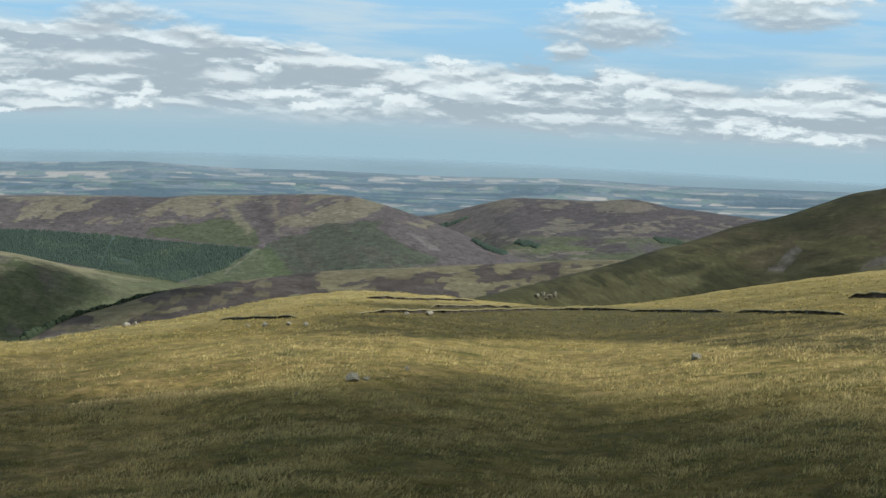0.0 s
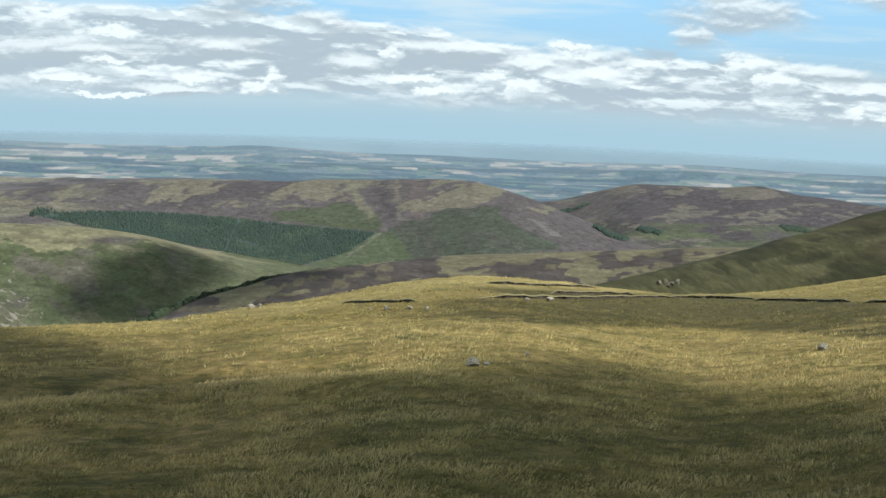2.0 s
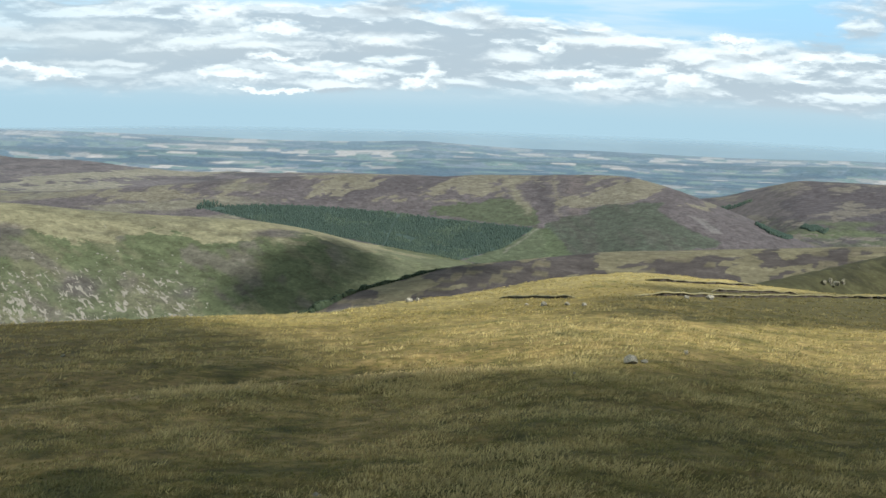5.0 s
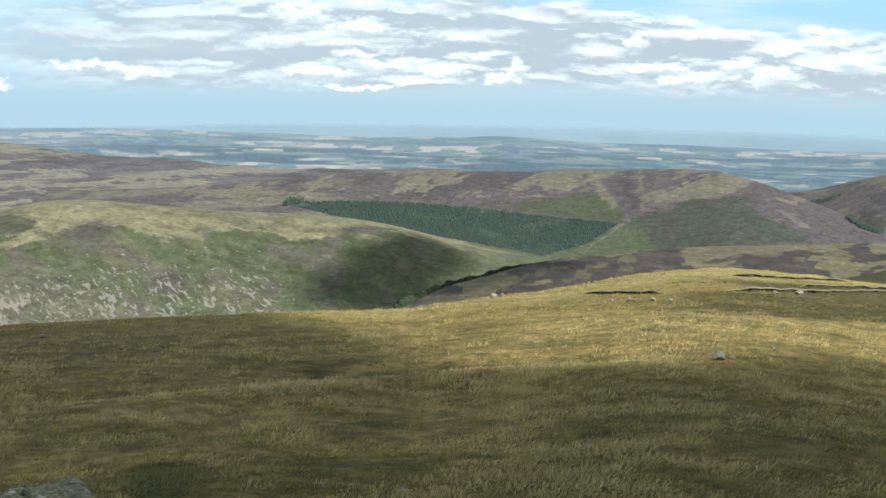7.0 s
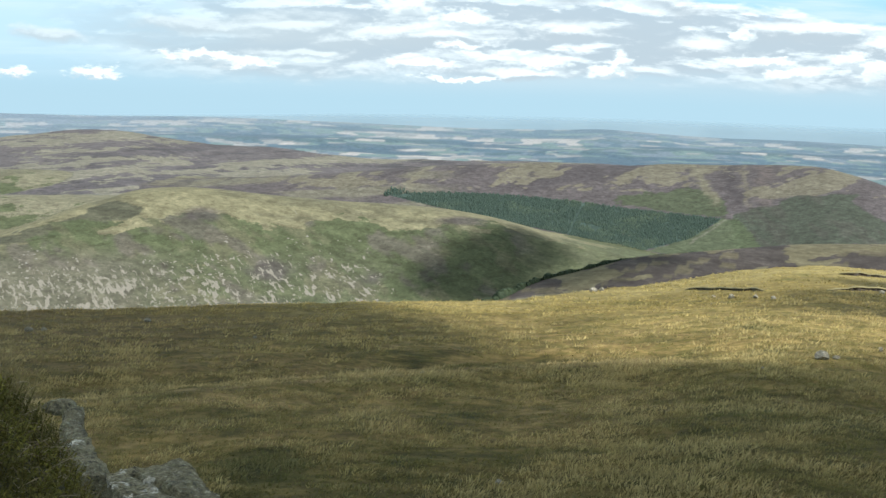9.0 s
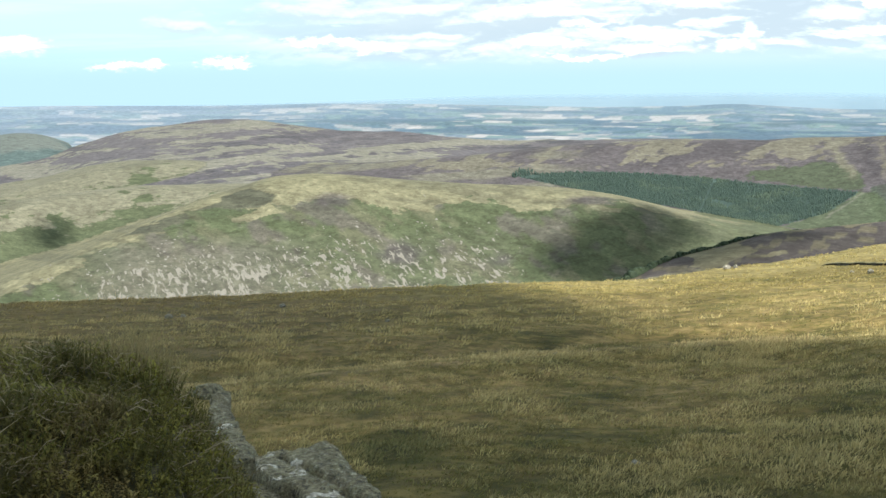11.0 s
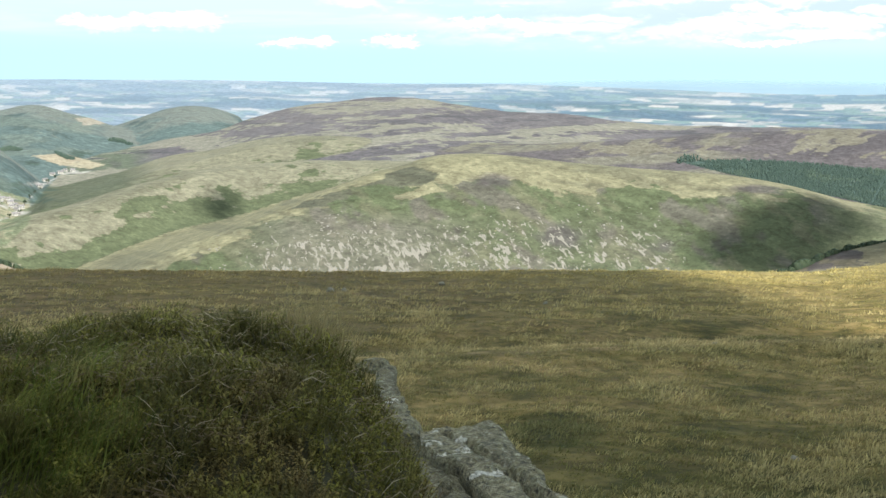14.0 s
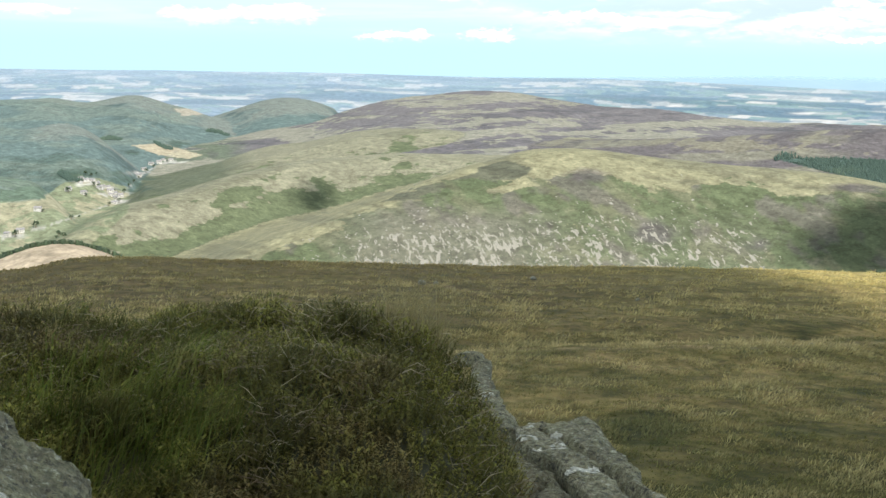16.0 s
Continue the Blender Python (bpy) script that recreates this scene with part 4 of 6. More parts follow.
NEEDLES = leaf_material("conifer_needles", (0.058, 0.094, 0.08), (0.072, 0.112, 0.092), (0.095, 0.136, 0.10), 0.8, False, False, 0.016)
BROADLEAF = leaf_material("broadleaf_crown", (0.05, 0.075, 0.048), (0.07, 0.10, 0.055), (0.055, 0.075, 0.05))
BARK = plain_material("bark", (0.06, 0.045, 0.03), (0.10, 0.08, 0.055), 4.0)
BLADES = leaf_material("grass_blades", (0.2, 0.17, 0.07), (0.3, 0.25, 0.1), (0.12, 0.12, 0.05), 0.7, True)
LEAVES = leaf_material("shrub_leaves", (0.112, 0.112, 0.022), (0.205, 0.192, 0.04), (0.19, 0.142, 0.06), 0.6, False, True)
TWIGS = leaf_material("shrub_stems", (0.09, 0.085, 0.03), (0.15, 0.13, 0.048), (0.11, 0.085, 0.04), 0.8)
BLEACHED = leaf_material("bleached_twigs", (0.22, 0.175, 0.11), (0.44, 0.37, 0.25), (0.22, 0.16, 0.105), 0.8)
MOUND_GRASS = leaf_material("mound_grass", (0.09, 0.118, 0.024), (0.155, 0.172, 0.04), (0.23, 0.19, 0.08), 0.6, False, True)
STRAW_GRASS = leaf_material("straw_grass", (0.26, 0.21, 0.10), (0.34, 0.28, 0.14), (0.22, 0.19, 0.08), 0.7)
MOUND_SOIL = plain_material("mound_soil", (0.035, 0.035, 0.014), (0.07, 0.06, 0.028), 6.0)
WALL = plain_material("house_wall", (0.30, 0.29, 0.26), (0.42, 0.41, 0.38), 0.4)
SLATE = plain_material("roof_slate", (0.13, 0.13, 0.135), (0.20, 0.19, 0.19), 0.5)
PANE, pane_nodes, pane_shader = material("window_glass")
pane_shader.inputs["Base Color"].default_value = (0.03, 0.035, 0.04, 1)
pane_shader.inputs["Roughness"].default_value = 0.15
CLOUD = plain_material("cloud_white", (0.78, 0.8, 0.82), (0.9, 0.9, 0.9), 0.01, 1.0)
THIN_CLOUD, thin_nodes, thin_shader = material("thin_cloud")   # lets some of the sun through
thin_shader.inputs["Base Color"].default_value = (0.85, 0.86, 0.87, 1)
thin_shader.inputs["Roughness"].default_value = 1.0
thin_shader.inputs["Alpha"].default_value = 0.78


# ---- the sea on the horizon ----
# bearing and angle of the horizon, bent to fit the camera's view
HORIZON = [(-60, -1.2), (-15.4, -0.9), (-9, -0.66), (-5, -0.5), (-1, -0.36), (3, -0.27), (7, -0.2), (12, -0.12), (18, -0.12), (23, -0.14), (28, -0.28), (32, -0.36), (40, -0.42), (60, -0.6)]


def make_sea():
    az = np.arange(-30, 45.1, 0.5)
    # distance, height share, alpha: haze imitated by fading the upper rows
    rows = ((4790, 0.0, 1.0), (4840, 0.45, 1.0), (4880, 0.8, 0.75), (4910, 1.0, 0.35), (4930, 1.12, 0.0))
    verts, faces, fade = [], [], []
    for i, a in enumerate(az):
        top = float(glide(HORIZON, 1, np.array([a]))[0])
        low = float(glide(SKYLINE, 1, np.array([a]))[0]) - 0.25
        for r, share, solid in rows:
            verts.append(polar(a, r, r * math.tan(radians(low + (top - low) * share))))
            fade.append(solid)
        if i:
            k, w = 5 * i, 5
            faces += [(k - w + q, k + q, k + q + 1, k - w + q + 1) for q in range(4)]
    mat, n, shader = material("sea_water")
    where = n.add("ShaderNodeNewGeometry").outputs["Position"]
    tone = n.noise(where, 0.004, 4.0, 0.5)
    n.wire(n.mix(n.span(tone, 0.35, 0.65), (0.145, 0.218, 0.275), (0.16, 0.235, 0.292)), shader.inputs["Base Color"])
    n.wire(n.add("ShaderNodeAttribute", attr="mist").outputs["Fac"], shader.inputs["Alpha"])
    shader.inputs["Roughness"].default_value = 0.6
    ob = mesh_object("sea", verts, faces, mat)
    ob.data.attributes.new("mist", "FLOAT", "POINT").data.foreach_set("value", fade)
    tagged(ob, "distant grey-blue sea lost in haze below the sky", "sea", kind="structure")


make_sea()


# ---- clouds overhead that shade the ground ----
SHADE_EDGE = [(-70, 40), (-24, 42), (-18, 45), (-14, 52), (-10, 60), (-5, 69), (-0.5, 65), (2, 59), (4.3, 56), (7, 56), (9, 59), (11.4, 63), (13, 70), (15, 81), (17, 95), (19, 112), (25, 108), (31, 106), (40, 125), (60, 140), (120, 150)]


def make_cloud(height, centre, size, cover, step, mat):
    """A flat-bottomed, heaped cloud. cover tells, for ground points, how deep in its shade they lie (above 0: in it)."""
    gx, gy = np.meshgrid(np.arange(centre[0] - size, centre[0] + size, step), np.arange(centre[1] - size, centre[1] + size, step))
    c = cover(gx, gy)
    depth = np.sqrt(np.clip(c, 0, None) + 0.02)
    lift = (height - centre[2])
    ox, oy = SUN_DIR.x / SUN_DIR.z * lift, SUN_DIR.y / SUN_DIR.z * lift
    puff = 1 + 0.5 * fbm(gx, gy, size * 0.3, 3, 15)
    rows, cols = gx.shape
    top = np.stack([gx + ox, gy + oy, height + depth * puff * step * 2.2], -1).reshape(-1, 3)
    low = np.stack([gx + ox, gy + oy, height - depth * step * 0.3], -1).reshape(-1, 3)
    keep = (c[:-1, :-1] > 0) & (c[1:, :-1] > 0) & (c[:-1, 1:] > 0) & (c[1:, 1:] > 0)
    i, j = np.nonzero(keep)
    q = np.stack([i * cols + j, i * cols + j + 1, (i + 1) * cols + j + 1, (i + 1) * cols + j], -1)
    m = rows * cols
    tris = np.concatenate([q[:, [0, 1, 2]], q[:, [0, 2, 3]], q[:, [2, 1, 0]] + m, q[:, [3, 2, 0]] + m])
    verts = np.concatenate([top, low])
    used, back = np.unique(tris, return_inverse=True)
    ob = array_object("cloud", verts[used], back.reshape(-1, 3), mat)
    tagged(ob, "white heaped cloud drifting over the moor", "cloud", "clouds over the moor")


def near_cover(x, y):
    az = np.degrees(np.arctan2(-x, y))
    r = np.hypot(x, y)
    edge = glide(SHADE_EDGE, 1, az)
    edge = np.where((az > 125) | (az < -75), 150, edge) * (1 + 0.03 * fbm(x, y, 30.0, 2, 77))
    return (edge - r) / 60


def blob_cover(az, r, along, across, seed, turn=0.0):
    c = polar(az, r, 0)

    def cover(x, y):
        dx, dy = x - c.x, y - c.y
        t = radians(az + turn)
        u, v = (dx * math.cos(t) + dy * math.sin(t)) / across, (-dx * math.sin(t) + dy * math.cos(t)) / along
        return 1 - u * u - v * v + 0.75 * fbm(x, y, max(along, across) * 0.7, 4, seed)
    return cover


make_cloud(520, (0, 0, -9), 175, near_cover, 2.5, CLOUD)
for c_az, c_r, c_along, c_across, c_seed in ((17.3, 1015, 85, 52, 3), (41.0, meets(41.0, -5.55, 950, 1500), 46, 21, 9), (15, 600, 50, 50, 17)):
    make_cloud(2200, tuple(ground_at(c_az, c_r)), max(c_along, c_across) * 1.6, blob_cover(c_az, c_r, c_along, c_across, c_seed), max(c_along, c_across) / 22, THIN_CLOUD)


# ---- rocks ----
def stone_mesh(name, size, seed, mat, cuts=9, detail=3, smooth=0.0):
    """An angular stone: a ball cut by random planes and roughened. Its base lies at z = 0, size is width, depth, height."""
    rng = random.Random(seed)
    bm = bmesh.new()
    bmesh.ops.create_icosphere(bm, subdivisions=detail, radius=1.0)
    planes = []
    for _ in range(cuts):
        v = Vector((rng.uniform(-1, 1), rng.uniform(-1, 1), rng.uniform(-0.5, 1))).normalized()
        planes.append((v, rng.uniform(0.55, 0.85)))
    for v in bm.verts:
        for normal, d in planes:
            over = v.co.dot(normal) - d
            if over > 0:
                v.co -= normal * over * 0.92
        v.co += v.co.normalized() * 0.07 * noise.fractal(v.co * 2.1 + Vector((seed, 0, 0)), 1.0, 2.0, 4)
    xs = [[v.co[i] for v in bm.verts] for i in range(3)]
    for v in bm.verts:
        v.co = Vector([((v.co[i] - min(xs[i])) / (max(xs[i]) - min(xs[i])) - (0.5 if i < 2 else 0.0)) * size[i] for i in range(3)])
    me = bpy.data.meshes.new(name)
    bm.to_mesh(me)
    bm.free()
    me.materials.append(mat)
    return me


def field_stone(az, el, width, height, seed, label, near=25, far=260, mat=BOULDER):
    r = meets(az, el, near, far)
    at = ground_at(az, r)
    ob = new("boulder", stone_mesh("boulder", (width, width * 0.8, height * 1.35), seed, mat, 8, 3))
    ob.location = at - Vector((0, 0, height * 0.3))
    ob.rotation_euler = (0, 0, seed * 1.7)
    tagged(ob, label, "boulder", "boulders on the grass")


field_stone(3.72, -9.55, 0.75, 0.36, 1, "grey boulder sunk in pale grass")
field_stone(3.15, -9.5, 0.4, 0.16, 14, "low grey stone beside a boulder")
field_stone(-10.64, -8.3, 0.55, 0.36, 2, "dark pointed boulder in pale grass")
for k, (a_, e_, w_, h_) in enumerate(((7.41, -7.3, 0.55, 0.36), (6.42, -7.25, 0.5, 0.28), (5.71, -7.25, 0.45, 0.26), (8.1, -7.3, 0.45, 0.2), (1.45, -9.1, 0.22, 0.22),
                                      (6.04, -10.1, 0.2, 0.12), (13.08, -7.28, 0.9, 0.45), (12.74, -7.24, 0.6, 0.4), (0.53, -6.8, 0.8, 0.45), (1.48, -6.8, 0.5, 0.3), (36.4, -9.1, 0.5, 0.28),
                                      (35.8, -9.1, 0.45, 0.24), (31.69, -8.8, 0.5, 0.25), (16.81, -15.3, 0.3, 0.1), (20.2, -10.9, 0.25, 0.12), (27.3, -9.5, 0.3, 0.15))):
    field_stone(a_, e_, w_, h_, 20 + k, "pale weathered stone lying in moor grass")


for k, (a_, e_, w_, h_) in enumerate(((-4.0, -5.98, 2.2, 1.5), (-4.25, -5.9, 1.6, 1.6), (-4.5, -5.96, 2.4, 1.2), (-4.75, -5.92, 1.5, 1.7), (-4.35, -6.05, 1.8, 1.0))):
    field_stone(a_, e_, w_, h_, 60 + k, "dark rock outcrop on a grassy slope", 300, 560, OUTCROP)


# ---- peat banks ----
def peat_bank(points, height, seed, label):
    """A step in the bog: a dark overhung face of bare peat under a lip of turf."""
    rng = random.Random(seed)
    line = []
    for (a0, e0), (a1, e1) in zip(points, points[1:]):
        n = max(2, int(abs(a1 - a0) / 0.08))
        line += [(a0 + (a1 - a0) * i / n, e0 + (e1 - e0) * i / n) for i in range(n)]
    line.append(points[-1])
    r_line = [meets(a, e - 0.06, 60, 330) for a, e in line]
    face_v, lip_v, face_f, lip_f = [], [], [], []
    for i, ((a, e), r) in enumerate(zip(line, r_line)):
        s = i / (len(line) - 1)
        h = height * min(1, 12 * s, 12 * (1 - s)) * max(0.3, 0.8 + 0.55 * noise.noise(Vector((a * 1.9, seed, 0))))
        r += 0.8 * noise.noise(Vector((a * 0.9, seed, 7)))
        g = ground_at(a, r)
        out = Vector((g.x, g.y, 0)).normalized()
        b = g - Vector((0, 0, 0.15))
        mid = g + out * 0.30 + Vector((0, 0, h * 0.55))
        up = g + out * 0.18 + Vector((0, 0, h * 0.92))
        tip = g + out * 0.05 + Vector((0, 0, h))
        crown = g + out * 0.9 + Vector((0, 0, h * 1.18))
        back = ground_at(a, r + 5.0) - Vector((0, 0, 0.1))
        face_v += [b, mid, up]
        lip_v += [up, tip, crown, back]
        if i:
            k, m = 3 * i, 4 * i
            face_f += [(k - 3, k, k + 1, k - 2), (k - 2, k + 1, k + 2, k - 1)]
            lip_f += [(m - 4 + q, m + q, m + q + 1, m - 3 + q) for q in range(3)]
    root = anchor("peat_bank", tuple(face_v[len(line) // 2 * 3]))
    part("peat_face", mesh_object("peat_face", face_v, face_f, PEAT_FACE), root, "bare dark brown peat")
    part("turf_lip", mesh_object("turf_lip", lip_v, lip_f, TURF, True), root, "straw-coloured turf")
    tagged(root, label, "peat bank", "peat banks in the bog")


peat_bank([(9.3, -7.0), (7.6, -6.93), (6.1, -6.9)], 0.22, 1, "short dark peat bank with a turf lip")
peat_bank([(3.63, -6.73), (1.9, -6.66), (-0.4, -6.64), (-2.8, -6.5), (-5.2, -6.4), (-8.0, -6.33)], 0.32, 2, "long dark peat bank edged with turf")
peat_bank([(-7.9, -6.38), (-10, -6.34), (-11.7, -6.28)], 0.28, 3, "dark eroded peat bank in rough grass")
peat_bank([(-12.2, -6.27), (-14, -6.22), (-16.6, -6.18)], 0.25, 4, "low peat bank in rough grass")
peat_bank([(3.2, -6.05), (1.2, -6.1), (-1.4, -6.12)], 0.3, 5, "thin dark peat bank near the brow")
peat_bank([(-16.6, -5.5), (-17.8, -5.42), (-20, -5.3)], 0.5, 6, "tall dark peat bank on the rim")
peat_bank([(0.5, -6.42), (-3.0, -6.36)], 0.35, 7, "low peat bank behind a longer one")


# ---- moor grass ----
def blades(roots, heights_, widths, lean, rng, per, spread):
    """Tufts of bent blades: arrays of vertices and triangles, one tuft a root."""
    n = len(roots) * per
    base = np.repeat(roots, per, axis=0) + np.concatenate([rng.normal(0, spread, (n, 2)), np.zeros((n, 1))], axis=1)
    h = np.repeat(heights_, per) * rng.uniform(0.5, 1.15, n)
    turn = rng.uniform(0, 2 * np.pi, n)
    side = np.stack([np.cos(turn), np.sin(turn), np.zeros(n)], -1) * (np.repeat(widths, per) * rng.uniform(0.6, 1.3, n))[:, None]
    bend = np.stack([rng.normal(lean[0], 0.3, n), rng.normal(lean[1], 0.3, n), np.ones(n)], -1)
    mid = base + bend * (h * 0.55)[:, None] * np.array([0.6, 0.6, 1.0])
    tip = base + bend * h[:, None] * np.array([1.25, 1.25, 0.92])
    v = np.stack([base - side, base + side, mid + side * 0.7, mid - side * 0.7, tip], 1).reshape(-1, 3)
    k = np.arange(n)[:, None] * 5
    t = np.concatenate([k + np.array([0, 1, 2]), k + np.array([0, 2, 3]), k + np.array([3, 2, 4])])
    return v, t


def tussocks(centres, height, radius, tint, per, width, rng, bent):
    """Tussocks of bent blades that fan out from the heart of each: vertices, triangles and the blades' colours, greener
    and painted darker at the root, as if shaded, paler straw at the tip.
    """
    n = len(centres) * per
    turn = rng.uniform(0, 2 * np.pi, n)
    far_out = np.sqrt(rng.uniform(0, 1, n)) * np.repeat(radius, per)
    ray = np.stack([np.cos(turn), np.sin(turn), np.zeros(n)], -1)
    base = np.repeat(centres, per, axis=0) + ray * (far_out * 0.75)[:, None]
    h = np.repeat(height, per) * rng.uniform(0.55, 1.1, n) * (1 - 0.35 * far_out / np.repeat(radius, per))
    spread = 0.25 + 0.9 * far_out / np.repeat(radius, per)
    lean = ray * (spread * 0.5)[:, None] + np.stack([rng.normal(0.28, 0.22, n), rng.normal(0.12, 0.22, n), np.ones(n)], -1)
    twist = rng.uniform(0, 2 * np.pi, n)
    side = np.stack([np.cos(twist), np.sin(twist), np.zeros(n)], -1) * (np.repeat(width, per) * rng.uniform(0.6, 1.3, n))[:, None]
    mid = base + lean * (h * 0.6)[:, None] * np.array([0.6, 0.6, 1.0])
    tip = base + lean * h[:, None] * np.array([1.2, 1.2, 0.95])
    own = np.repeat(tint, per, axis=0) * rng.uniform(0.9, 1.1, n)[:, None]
    # roots kept dark and tips brightened, standing in for shade near the ground
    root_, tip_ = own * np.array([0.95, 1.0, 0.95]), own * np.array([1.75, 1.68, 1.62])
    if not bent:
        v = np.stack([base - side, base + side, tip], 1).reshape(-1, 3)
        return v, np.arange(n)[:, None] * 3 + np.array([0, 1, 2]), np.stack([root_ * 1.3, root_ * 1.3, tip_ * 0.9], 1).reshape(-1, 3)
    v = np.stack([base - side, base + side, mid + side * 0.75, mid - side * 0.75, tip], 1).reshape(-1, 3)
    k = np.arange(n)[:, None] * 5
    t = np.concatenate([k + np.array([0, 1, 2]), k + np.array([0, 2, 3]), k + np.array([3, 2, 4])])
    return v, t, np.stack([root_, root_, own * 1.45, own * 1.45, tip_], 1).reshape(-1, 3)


def make_moor_grass():
    rng = np.random.default_rng(4)
    verts, tris, tints, count = [], [], [], 0
    # number, nearest and farthest, blades in one, height, radius, width of a blade, how bleached, how bunched: tall pale tussocks over shorter, greener grass
    for number, near, far, per, tall, wide, blade, bleached, bunched in (
            (8000, 18, 60, 14, 0.29, 0.26, 0.014, 0.66, -0.85), (34000, 18, 59, 6, 0.16, 0.40, 0.021, 0.30, -9), (11000, 50, 122, 9, 0.32, 0.32, 0.032, 0.85, -0.05),
            (24000, 48, 124, 6, 0.17, 0.45, 0.05, 0.26, -9), (8000, 100, 225, 6, 0.30, 0.46, 0.07, 0.8, 0.0), (14000, 100, 225, 5, 0.18, 0.55, 0.09, 0.3, -9)):
        az = rng.uniform(-22, 56, number)
        r = near + (far - near) * rng.uniform(0, 1, number) ** 1.15
        z, top = heights(az, r)
        x, y = -r * np.sin(np.radians(az)), r * np.cos(np.radians(az))
        lump = (1.0 * fbm(x, y, 1.6, 2, 74) + 0.55 * fbm(x, y, 6.0, 3, 78)) * np.where(r > 55, 1.2, 1.0)
        keep = (lump > bunched) & (top == FIELD)
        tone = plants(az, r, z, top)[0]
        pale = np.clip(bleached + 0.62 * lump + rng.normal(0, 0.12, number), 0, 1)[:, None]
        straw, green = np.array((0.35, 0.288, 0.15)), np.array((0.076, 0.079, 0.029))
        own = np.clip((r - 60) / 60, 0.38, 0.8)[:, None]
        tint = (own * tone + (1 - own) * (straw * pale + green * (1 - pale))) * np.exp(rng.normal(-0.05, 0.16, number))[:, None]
        wet = wet_hollow(az, np.degrees(np.arctan2(z, r)))[:, None]
        tint = tint * (1 - wet) + np.array((0.045, 0.056, 0.02)) * wet
        size = np.clip(0.85 + 0.35 * lump, 0.5, 1.3) * rng.uniform(0.7, 1.2, number)
        roots = np.stack([x, y, z - 0.03], -1)
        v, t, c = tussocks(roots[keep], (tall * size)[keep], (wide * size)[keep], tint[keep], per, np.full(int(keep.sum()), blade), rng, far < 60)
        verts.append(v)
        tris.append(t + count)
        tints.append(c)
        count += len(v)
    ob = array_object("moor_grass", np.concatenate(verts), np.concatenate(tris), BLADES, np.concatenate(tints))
    tagged(ob, "wind-blown straw and green moor grass tussocks", "grass", kind="stuff")


make_moor_grass()


# ---- the tor under the camera, its mound and its rocks ----
TOR_EYE = Vector((-0.17, 0.24, 0))


def at_tor(az, el, r):
    """A point seen from the eye at its last place."""
    return TOR_EYE + polar(az, r, r * math.tan(radians(el)))


def make_tor():
    az = np.linspace(0, 360, 73)[:-1]
    r = np.concatenate([np.linspace(0.0, 1.6, 7), np.linspace(1.85, 6.3, 19)])
    verts, faces = [], []
    for i, d in enumerate(r):
        for a in az:
            x, y = -d * math.sin(radians(a)), d * math.cos(radians(a))
            rough = noise.fractal(Vector((x * 1.3, y * 1.3, 2.0)), 1.0, 2.0, 5)
            edge = 1.9 + 0.35 * noise.noise(Vector((math.cos(radians(a)) * 1.7, math.sin(radians(a)) * 1.7, 5))) + 2.6 * max(0.0, math.cos(radians(min(abs(a - 47), 60) * 1.5))) ** 0.6
            z = -1.72 + 0.10 * rough - max(0, d - edge) * 3.2
            verts.append((x, y, max(z, -6.3)))
        if i:
            for j in range(72):
                k = (j + 1) % 72
                faces.append(((i - 1) * 72 + j, (i - 1) * 72 + k, i * 72 + k, i * 72 + j))
    ob = mesh_object("tor", verts, faces, ROCK_GREY)
    tagged(ob, "weathered grey rock tor rising from the moor", "tor")


make_tor()

# bearing, angle and distance of the mound's upper edge
MOUND_EDGE = [(70, -10.4, 3.3), (58, -10.6, 3.4), (53.7, -10.75, 3.5), (49, -11.0, 3.55), (45.3, -10.65, 3.6), (43, -10.8, 3.6), (40, -11.2, 3.55), (37.2, -11.8, 3.5), (36.0, -12.5, 3.45),
              (34.9, -13.6, 3.4), (33.8, -14.9, 3.35), (32.5, -17.0, 3.25), (31.3, -19.2, 3.15), (29.5, -23.5, 3.0), (27, -29, 2.9)]


def mound_height(az, r):
    """Height of the mound, at bearings and distances from the eye's last place."""
    rc = glide(MOUND_EDGE, 2, az)
    zc = rc * np.tan(np.radians(glide(MOUND_EDGE, 1, az)))
    zc = zc - 0.35 * np.maximum(27 - az, 0) - 0.14 * np.maximum(az - 64, 0)
    x, y = -r * np.sin(np.radians(az)), r * np.cos(np.radians(az))
    d = r - rc
    z = zc - np.where(d < 0, 0.30, 1.6) * (np.sqrt(d * d + 0.09) - 0.3)
    return z + 0.06 * fbm(x, y, 0.5, 3, 21) + 0.026 * fbm(x, y, 0.15, 2, 22)


